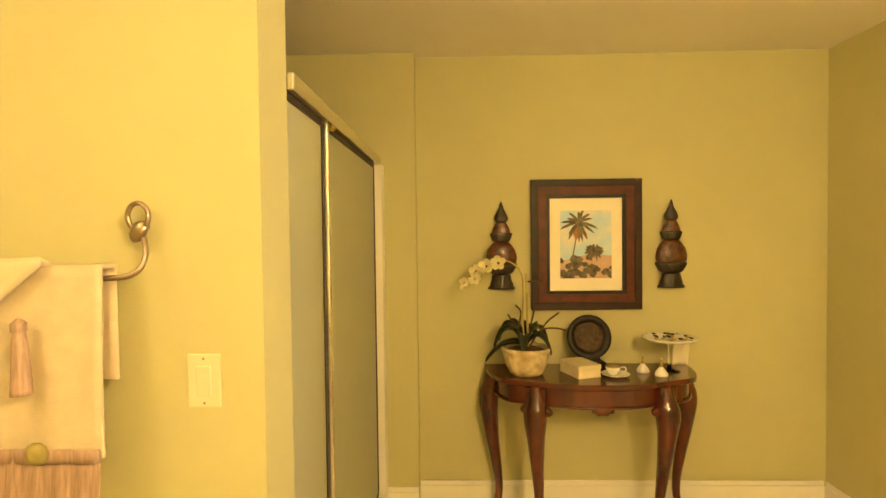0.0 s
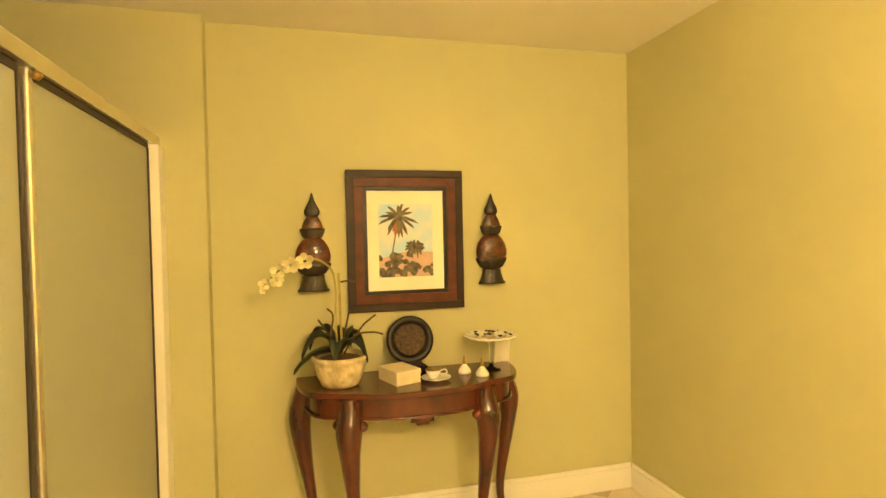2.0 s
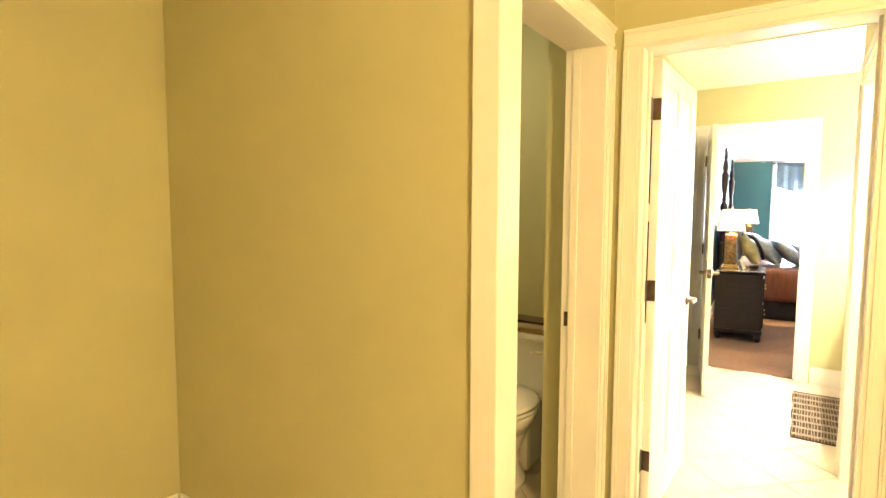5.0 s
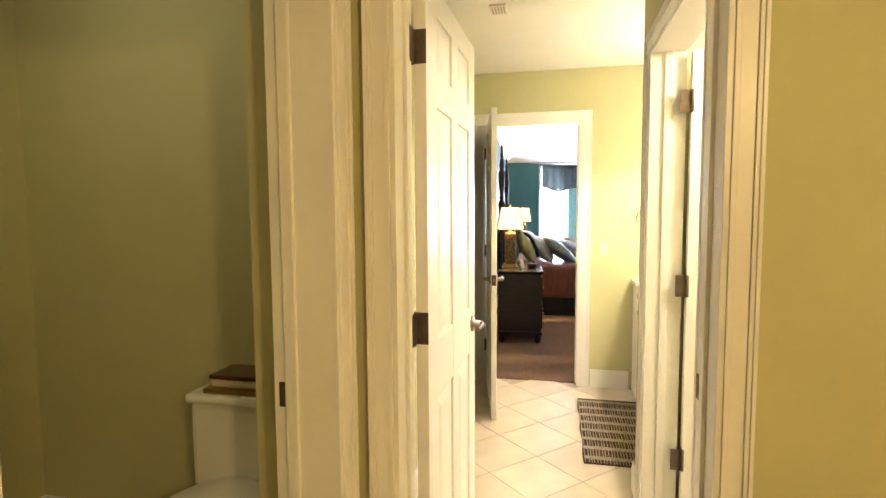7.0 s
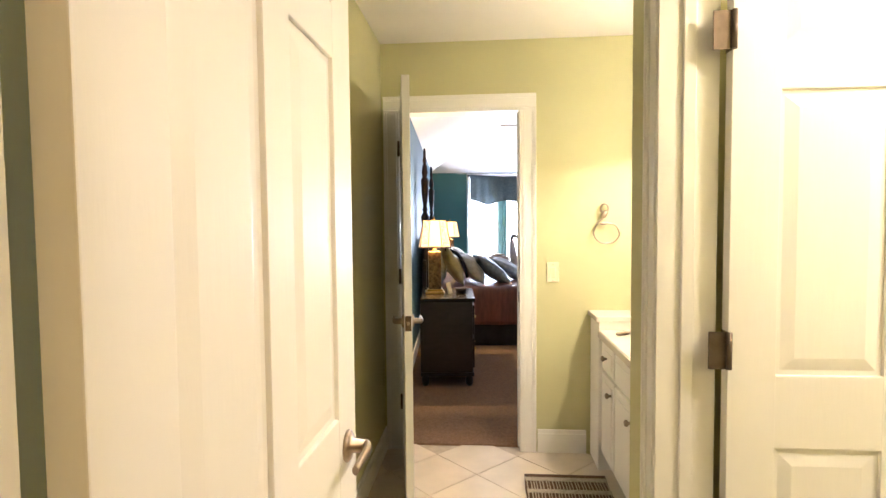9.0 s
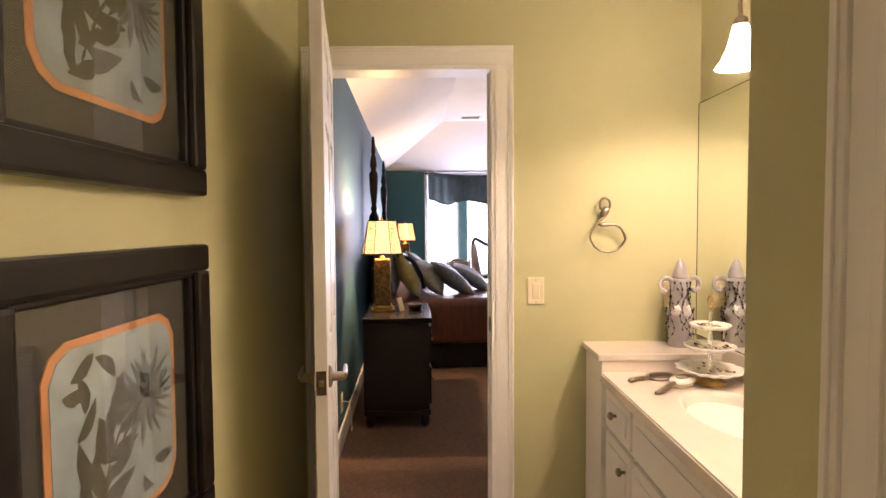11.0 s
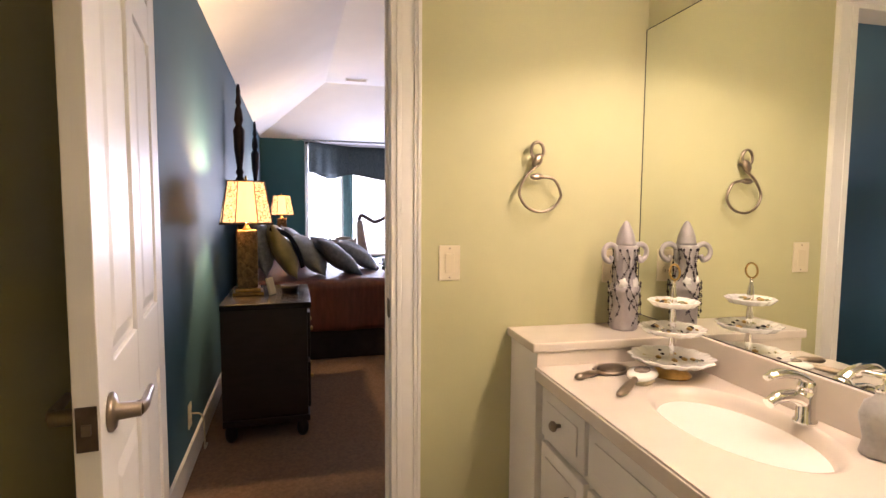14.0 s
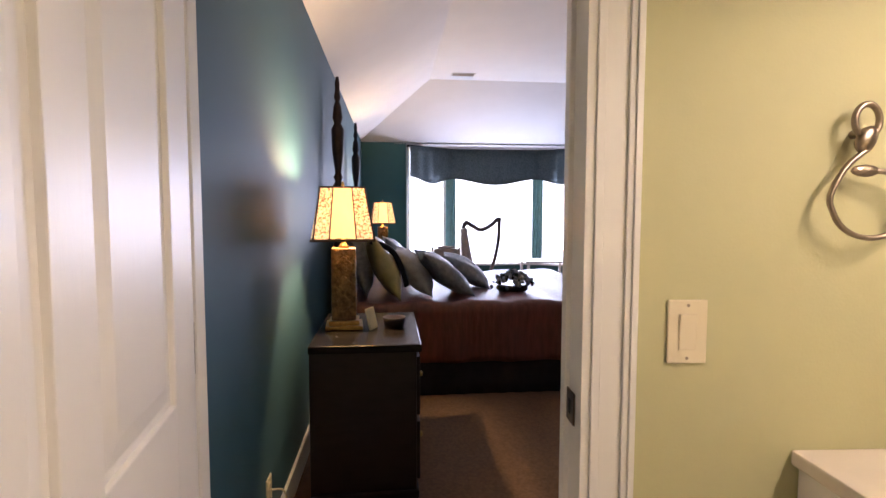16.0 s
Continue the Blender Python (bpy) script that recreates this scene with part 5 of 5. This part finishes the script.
V = [bm.verts.new(BR @ Vector(p)) for p in ((-0.1, 0.1, SP - 0.061), (7.3, 0.1, SP - 0.061), (7.3, -5.36, SP - 0.061), (-0.1, -5.36, SP - 0.061), (-0.1, -0.95, RZ), (5.7, -0.95, RZ), (5.7, -4.3, RZ), (-0.1, -4.3, RZ))]
for q in ((0, 1, 5, 4), (1, 2, 6, 5), (2, 3, 7, 6), (4, 5, 6, 7)):
    bm.faces.new([V[i] for i in q])
low = bm.faces[:]
lifted = bmesh.ops.extrude_face_region(bm, geom=low)
bmesh.ops.translate(bm, vec=(0, 0, 0.1), verts=[v for v in lifted["geom"] if isinstance(v, bmesh.types.BMVert)])
structure("ceiling_bedroom", bm, M_CEILB, "white sloped tray ceiling", "ceiling")
structure("baseboard", bx(0.02, 7.2, -0.016, -0.001, 0, 0.13, 0.003), M_TRIM, "white painted baseboard", "baseboard")
structure("ceiling_bay", bx(7.2, 8.0, -3.9, -0.5, 2.355, 2.45), M_CEILB, "white bay soffit", "ceiling")
vent("ceiling_vent", BR @ pose(5.42, -1.34, RZ - 0.002, 0, 0, 90), 0.30, 0.12)

BAY = [(7.22, -0.70), (7.72, -1.42), (7.72, -2.95), (7.22, -3.67)]


def bay_window(k):
    (xa, ya), (xb, yb) = BAY[k], BAY[k + 1]
    L = math.hypot(xb - xa, yb - ya)
    m = BR @ pose(xa, ya, 0, 0, 0, math.degrees(math.atan2(yb - ya, xb - xa)))
    ob = tagged(new("window_%d" % (k + 1)), "bright bay window with white frame", "window", "", "structure")
    ob.matrix_world = m
    part("window_wall", B(0, L, 0, 0.1, 0, 0.40), M_TEAL, ob)
    part("window_sill", B(0, L, -0.05, 0.1, 0.4005, 0.43, 0.004), M_TRIM, ob)
    for x0, x1 in ((0, 0.06), (L - 0.06, L)):
        part("window_frame", B(x0, x1, 0, 0.08, 0.43, 2.35, 0.003), M_TRIM, ob)
    for z0, z1 in ((0.43, 2.35),):
        p = part("pane", B(0.06, L - 0.06, 0.035, 0.041, z0, z1), M_GLASS, ob, "clear window pane")
        p.visible_shadow = False
    return m, L


def pleated(L, z0, z1, amp, freq, y0, scallop=0.0, n=80):
    def fn(u, v):
        z = z1 + (z0 - z1) * v
        if scallop:
            z += scallop * v * math.cos(2 * math.pi * u)
        return (L * u, y0 + amp * math.sin(freq * u * L), z)

    return sheet(n, 6, fn, 0.006)


for k in range(3):
    m, L = bay_window(k)
    val = thing("valance", "dark patterned valance with a scalloped hem over the bay window", "valance", m, "window valances")
    part("cloth", pleated(L, 1.80, 2.33, 0.006, 30, -0.10, 0.045 if k != 1 else 0.05), M_VAL, val)
    part("board", B(0, L, -0.09, -0.005, 2.31, 2.34, 0.003), M_DARKWOOD, val)
    for x0 in ((L - 0.11,) if k == 0 else (0.0, L - 0.11) if k == 1 else (0.0,)):
        cu = thing("sheer_curtain", "narrow teal sheer curtain hanging between the windows", "curtain", m, "sheer curtains")
        bmc = pleated(0.11, 0.45, 2.28, 0.012, 150, -0.05)
        bmesh.ops.translate(bmc, vec=(x0, 0, 0), verts=bmc.verts)
        part("cloth", bmc, M_CURT, cu)

bd = B(9.2, 9.25, -7.0, 3.0, -1.0, 5.0, 0, BR)
structure("backdrop", bd, M_BACK, "plain bright overcast sky outside the window", "backdrop")
lamp("bay_daylight", BR @ Vector((7.5, -2.2, 1.3)), 140, DAY, (2.4, 1.3), "AREA", BR @ Vector((3.0, -2.2, 1.0)))


def nightstand(m):
    ob = thing("nightstand", "dark wood nightstand with a black marble top", "nightstand", m, "nightstands")
    part("body", B(0.02, 0.69, -0.44, 0, 0.12, 0.712, 0.006), M_DARKWOOD, ob)
    part("marble_top", B(0, 0.71, -0.46, 0.0, 0.7125, 0.745, 0.006), M_MARBLE, ob, "black veined marble top")
    part("plinth", B(0.01, 0.70, -0.45, 0, 0.085, 0.1195, 0.006), M_DARKWOOD, ob)
    for x in (0.05, 0.66):
        for y in (-0.41, -0.04):
            part("foot", lathe([(0.02, 0), (0.03, 0.02), (0.032, 0.05), (0.024, 0.0845)], 16, at=(x, y, 0)), M_DARKWOOD, ob)
    for z0, z1 in ((0.15, 0.40), (0.43, 0.68)):
        d = part("drawer", B(0.05, 0.66, -0.456, -0.4405, z0, z1, 0.005), M_DARKWOOD, ob)
        for x in (0.22, 0.49):
            part("pull", lathe([(0.006, 0), (0.014, 0.012), (0.008, 0.02)], 14, m=pose(x, -0.456, (z0 + z1) / 2, 90)), M_GOLD, d)
    return ob


ns = nightstand(BR @ pose(1.05, -0.12, 0.008))
copy_thing(ns, BR @ pose(4.78, -0.12, 0.008))


def table_lamp(m):
    ob = thing("table_lamp", "lit table lamp with embossed bronze column and cream panelled shade", "table lamp", m, "bedside lamps")
    part("base", B(-0.085, 0.085, -0.085, 0.085, 0, 0.018, 0.004), M_GOLD, ob, "gold plinth")
    part("base_step", B(-0.07, 0.07, -0.07, 0.07, 0.0185, 0.04, 0.006), M_GOLD, ob)
    col = part("column", B(-0.056, 0.056, -0.056, 0.056, 0.0405, 0.375, 0.006), M_LAMPBASE, ob)
    for ax in range(4):
        for z in (0.12, 0.21, 0.30):
            bm = lathe([(0.034, 0), (0.030, 0.002), (0.022, 0.001), (0.012, 0.0025), (0.003, 0.003)], 16, m=pose(0, 0, z, 0, 0, 90 * ax) @ pose(0, -0.056, 0, 90), wobble=lambda a, k: 0.18 * math.cos(4 * a))
            part("embossed_flower", bm, M_LAMPBASE, col)
    part("neck", lathe([(0.03, 0.375), (0.016, 0.39), (0.010, 0.40), (0.010, 0.43)], 20), M_GOLD, ob)
    z0, z1, a, b = 0.415, 0.652, 0.140, 0.098
    sh = part("shade_ring", tube([(b * x, b * y, z1) for x, y in ((-1, -1), (1, -1), (1, 1), (-1, 1), (-1, -1))], 0.004, 6), M_BRONZE, ob)
    for k in range(4):
        for c, (u0, u1) in enumerate(((-1, -0.42), (-0.42, 0.42), (0.42, 1))):
            bm = bmesh.new()
            lo = [(a * u, -a + 0.012 * (u * u), z0 + 0.012 * (1 - abs(u))) for u in (u0, (u0 + u1) / 2, u1)]
            hi = [(b * u, -b, z1) for u in (u0, (u0 + u1) / 2, u1)]
            l, h = [bm.verts.new(p) for p in lo], [bm.verts.new(p) for p in hi]
            for i in range(2):
                bm.faces.new((l[i], l[i + 1], h[i + 1], h[i]))
            bmesh.ops.solidify(bm, geom=bm.faces[:], thickness=0.003)
            bmesh.ops.transform(bm, matrix=pose(0, 0, 0, 0, 0, 90 * k), verts=bm.verts)
            part("shade_panel", bm, M_SHADE if c == 1 else M_LACE, ob, "lit cream cloth panel" if c == 1 else "lit beaded panel")
        rib = tube([(a, -a + 0.01, z0), (b, -b, z1)], 0.004, 6)
        box(rib, -a, a, -a - 0.003, -a + 0.006, z0 - 0.006, z0 + 0.006)
        bmesh.ops.transform(rib, matrix=pose(0, 0, 0, 0, 0, 90 * k), verts=rib.verts)
        part("shade_rib", rib, M_BRONZE, sh)
        for u in (-0.42, 0.42):
            thin = tube([(a * u, -a - 0.001, z0 + 0.004), (b * u, -b - 0.002, z1)], 0.0028, 6)
            bmesh.ops.transform(thin, matrix=pose(0, 0, 0, 0, 0, 90 * k), verts=thin.verts)
            part("panel_seam", thin, M_BRONZE, sh)
    part("finial", lathe([(0.004, 0.645), (0.008, 0.665), (0.003, 0.685)], 12), M_GOLD, ob)
    return ob


tl = table_lamp(BR @ pose(1.42, -0.235, 0.753, 0, 0, 4))
copy_thing(tl, BR @ pose(4.98, -0.36, 0.753, 0, 0, 4))
lamp("bedside_bulb", BR @ Vector((1.42, -0.235, 1.36)), 75, WARM, 0.03)
lamp("bedside_bulb", BR @ Vector((4.98, -0.36, 1.36)), 75, WARM, 0.03)


def nightstand_clutter():
    solid("pill_dish", lathe([(0.045, 0), (0.05, 0.03), (0.055, 0.05), (0.048, 0.05), (0.02, 0.035)], 24), M_DARKWOOD, "small dark trinket bowl on the nightstand", "bowl", BR @ pose(1.38, -0.47, 0.753))
    ob = thing("photo_frame", "small pale standing photo frame beside the lamp", "photo frame", BR @ pose(1.36, -0.375, 0.753, -14, 0, -25))
    part("frame", B(-0.035, 0.035, -0.006, 0.006, 0, 0.10, 0.003), M_BOX, ob)
    part("back", B(-0.028, 0.028, 0.0065, 0.008, 0.008, 0.09), M_DARKWOOD, ob)


nightstand_clutter()


def poster_bed():
    ob = thing("poster_bed", "dark turned four-poster bed made with a brown satin coverlet", "bed", BR @ pose(2.45, -0.03, 0.008))
    for x in (0.24, 2.12):
        prof = [(0.035, 0), (0.05, 0.04), (0.05, 0.5), (0.045, 1.05), (0.030, 1.10), (0.042, 1.16), (0.028, 1.22), (0.036, 1.33), (0.045, 1.45), (0.026, 1.50), (0.034, 1.53), (0.026, 1.56), (0.038, 1.70), (0.042, 1.86), (0.028, 1.90), (0.036, 1.94), (0.030, 2.02), (0.022, 2.05), (0.028, 2.08), (0.016, 2.13), (0.018, 2.17), (0.010, 2.22)]
        part("post", lathe([(r * 0.95 if z < 1.08 or z > 2.1 else 0.024 + (r - 0.028) * 1.5, z) for r, z in prof], 20, at=(x, -0.06, 0)), M_DARKWOOD, ob)
    part("headboard", prism([(0.16, 0.3), (0.16, 0.95), (0.6, 1.1), (1.1, 1.2), (1.6, 1.1), (2.04, 0.95), (2.04, 0.3)], 0.03, 0.07, 0.006, m=pose(0, 0, 0, 90)), M_DARKWOOD, ob)
    part("frame", B(0.10, 2.10, -2.10, -0.10, 0.20, 0.34, 0.01), M_DARKWOOD, ob)
    part("mattress", B(0.08, 2.12, -2.15, -0.10, 0.345, 0.63, 0.05), M_SKIRT, ob)

    def cover(u, v):
        y = -0.14 - 2.05 * v
        s = u * 2.9 - 0.40
        wr = 0.022 * math.sin(31 * v + 5 * u) + 0.010 * math.sin(67 * v)
        if s < 0:
            return (0.055 + 0.6 * wr * (-s) * 3 - 0.015, y, 0.645 + s)
        if s > 2.1:
            return (2.15 + 0.6 * wr, y, 0.645 - (s - 2.1))
        return (0.05 + s, y, 0.655 + 0.010 * math.sin(3.2 * v + 2 * s) + 0.3 * wr)

    part("coverlet", sheet(60, 60, cover, 0.012), M_BED, ob, "brown satin coverlet")
    part("bed_skirt", sheet(4, 80, lambda u, v: (0.085 + 0.006 * math.sin(90 * v), -0.12 - 2.0 * v, 0.005 + 0.34 * u), 0.004), M_SKIRT, ob, "dark gathered bed skirt")


poster_bed()


def pillow(name, label, material, m, w, h, d):
    bm = bmesh.new()
    g = {}
    n = 14
    for sgn in (1, -1):
        for i in range(n + 1):
            for j in range(n + 1):
                u, v = 2 * i / n - 1, 2 * j / n - 1
                if sgn == -1 and max(abs(u), abs(v)) == 1:
                    g[sgn, i, j] = g[1, i, j]
                    continue
                pinch = 1 - 0.10 * (1 - abs(u) ** 2) * (abs(v)) ** 4
                th = d / 2 * ((1 - u**2) * (1 - v**2)) ** 0.62
                th += 0.010 * math.sin(7 * u + 3 * v) * (1 - u * u) * (1 - v * v)
                g[sgn, i, j] = bm.verts.new((u * w / 2 * (1 - 0.13 * (1 - v * v) * abs(u) ** 5), sgn * th, v * h / 2 * pinch))
        for i in range(n):
            for j in range(n):
                q = [g[sgn, i, j], g[sgn, i + 1, j], g[sgn, i + 1, j + 1], g[sgn, i, j + 1]]
                bm.faces.new(q if sgn == 1 else q[::-1]).smooth = True
    solid(name, bm, material, label, "pillow", m, "pillows on the bed")


pillow("pillow", "large dark slate pillow standing against the headboard", M_PILBLUE, BR @ pose(3.05, -0.22, 0.96, -12, 0, 0), 0.66, 0.60, 0.18)
pillow("pillow", "gold satin pillow with a dark ribbon leaning on the headboard", M_PILGOLD, BR @ pose(2.88, -0.40, 0.90, -24, 0, 5), 0.56, 0.52, 0.18)
pillow("pillow", "grey-green pillow in the middle of the pile", M_PILGREY, BR @ pose(2.98, -0.63, 0.85, -40, 0, -4), 0.55, 0.46, 0.19)
pillow("pillow", "slate blue patterned cushion leaning back on the pile", M_PILBLUE, BR @ pose(2.95, -0.86, 0.83, -50, 0, 6), 0.50, 0.54, 0.17)
pillow("pillow", "slate blue patterned cushion lying half flat", M_PILBLUE, BR @ pose(3.42, -1.10, 0.80, -56, 0, -8), 0.50, 0.50, 0.16)
pillow("pillow", "large slate pillow on the far side of the bed", M_PILBLUE, BR @ pose(3.95, -0.22, 0.96, -12, 0, 0), 0.66, 0.60, 0.18)
pillow("pillow", "grey-green pillow on the far side of the bed", M_PILGREY, BR @ pose(3.85, -0.52, 0.87, -34, 0, 4), 0.58, 0.48, 0.18)
ribbon = tube(curve([(-0.24, 0.02, 0.22), (-0.20, -0.085, 0.10), (-0.16, -0.105, -0.05), (-0.14, -0.085, -0.2)], 20), 0.022, 8, flat=0.25)
solid("pillow_ribbon", ribbon, M_BLACKFR, "dark ribbon across the gold pillow", "ribbon", BR @ pose(2.88, -0.40, 0.90, -24, 0, 5))


def flower_basket():
    ob = thing("flower_basket", "dark basket of dried flowers lying on the bed", "basket", BR @ pose(3.02, -1.42, 0.668))
    part("basket", lathe([(0.075, 0), (0.085, 0.02), (0.085, 0.05), (0.07, 0.055)], 24, m=Matrix.Diagonal((1, 1.4, 1, 1)), wobble=lambda a, k: 0.04 * math.sin(20 * a)), M_ORN, ob)
    rnd = random.Random(9)
    for k in range(110):
        bm = bmesh.new()
        bmesh.ops.create_icosphere(bm, subdivisions=1, radius=rnd.uniform(0.018, 0.036))
        a, r = rnd.uniform(0, 6.28), rnd.uniform(0, 1)
        bmesh.ops.transform(bm, matrix=pose(0.12 * r * math.cos(a), 0.18 * r * math.sin(a), 0.045 + 0.10 * (1 - r * r) + rnd.uniform(-0.02, 0.02), rnd.uniform(0, 90), rnd.uniform(0, 90), 0) @ Matrix.Diagonal((1, 0.7, 0.5, 1)), verts=bm.verts)
        part("dried_flower", bm, rnd.choice((M_PILBLUE, M_PILGREY, M_VASE, M_BEAD, M_LEAF)), ob)


flower_basket()


def harp():
    ob = thing("harp", "small dark wood lever harp standing before the bay window", "harp", BR @ pose(6.3, -1.62, 0.008))
    part("foot", B(-0.14, 0.14, -0.12, 0.10, 0, 0.05, 0.01), M_HARP, ob)
    part("soundbox", tube([(0, 0.02, 0.05), (0, 0.06, 0.4), (0, 0.11, 0.75), (0, 0.14, 1.06)], [0.11, 0.09, 0.07, 0.045], 14, flat=1.0), M_SOUND, ob, "pale soundbox")
    part("neck", tube(curve([(0, 0.15, 1.06), (0, 0.11, 1.14), (0, 0.02, 1.10), (0, -0.10, 1.04), (0, -0.24, 1.10), (0, -0.35, 1.19), (0, -0.39, 1.17)], 30), 0.030, 12), M_HARP, ob)
    part("pillar", tube(curve([(0, -0.37, 1.17), (0, -0.36, 0.9), (0, -0.30, 0.6), (0, -0.16, 0.2), (0, -0.06, 0.04)], 24), 0.026, 12), M_HARP, ob)
    for k in range(14):
        f = (k + 1) / 15
        part("string", tube([(0, 0.02 + 0.09 * (1 - f) * 1.0, 0.35 + 0.55 * (1 - f)), (0, 0.05 - 0.36 * f, 1.06 + 0.02 * math.sin(6 * f))], 0.0012, 5), M_CHAIR, ob)


harp()


def side_chair():
    ob = thing("side_chair", "pale upholstered chair with a carved crest by the window", "chair", BR @ pose(6.0, -1.22, 0.008, 0, 0, 0))
    part("seat", B(-0.24, 0.24, -0.24, 0.24, 0.40, 0.48, 0.03), M_CHAIR, ob)
    part("backrest", B(-0.03, 0.03, -0.17, 0.17, 0.50, 0.78, 0.02, Matrix.Translation((0.22, 0, 0))), M_CHAIR, ob)
    part("crest", lathe([(0.03, 0), (0.025, 0.02), (0.008, 0.03)], 14, m=pose(0.20, 0, 0.80, 0, -90) @ Matrix.Diagonal((0.8, 4.5, 1, 1)), wobble=lambda a, k: 0.2 * math.sin(6 * a)), M_CHAIR, ob, "carved crest rail")
    for y in (-0.19, 0.19):
        part("back_post", tube([(0.22, y, 0.40), (0.23, y, 0.80)], 0.018, 10), M_CHAIR, ob)
        for x in (-0.2, 0.2):
            part("leg", lathe([(0.014, 0), (0.02, 0.2), (0.025, 0.40)], 12, at=(x, y, 0)), M_CHAIR, ob)


side_chair()
outlet(BR @ pose(0.86, 0.0, 0.26))
solid("power_cord", tube(curve([(0.86, -0.012, 0.27), (0.90, -0.05, 0.24), (0.96, -0.05, 0.12), (1.02, -0.04, 0.02), (1.10, -0.04, 0.014)], 30), 0.004, 6), M_PLATE, "pale lamp cord hanging from the outlet", "cord", BR)


def small_desk():
    ob = thing("window_table", "small white table in the bay window", "table", BR @ pose(6.6, -2.75, 0.008))
    part("tabletop", B(-0.25, 0.25, -0.35, 0.35, 0.55, 0.58, 0.008), M_TRIM, ob)
    for x in (-0.2, 0.2):
        for y in (-0.3, 0.3):
            part("leg", lathe([(0.016, 0), (0.022, 0.55)], 12, at=(x, y, 0)), M_TRIM, ob)


small_desk()

# ---- floor tiles, last ----
DIAG = 0.476
tile_bm = prism([(DIAG / 2 - 0.003, 0), (0, DIAG / 2 - 0.003), (-DIAG / 2 + 0.003, 0), (0, -DIAG / 2 + 0.003)], -0.006, 0.0, 0.0015)
tile_me = mesh("tile", tile_bm, M_TILE)
for i in range(-40, 41):
    for j in range(-20, 21):
        if (i + j) % 2:
            continue
        x, y = 5.004 + i * DIAG / 2, 0.905 + j * DIAG / 2
        if -0.6 < x < 6.05 and -1.2 < y < 3.0 and not (x > 4.9 and y < 0.1) and not (x > 3.9 and y > 1.75) and not (x < 2.0 and y < 0.3):
            t_ob = new("tile", tile_me)
            t_ob.location, t_ob.parent = (x, y, 0), floor
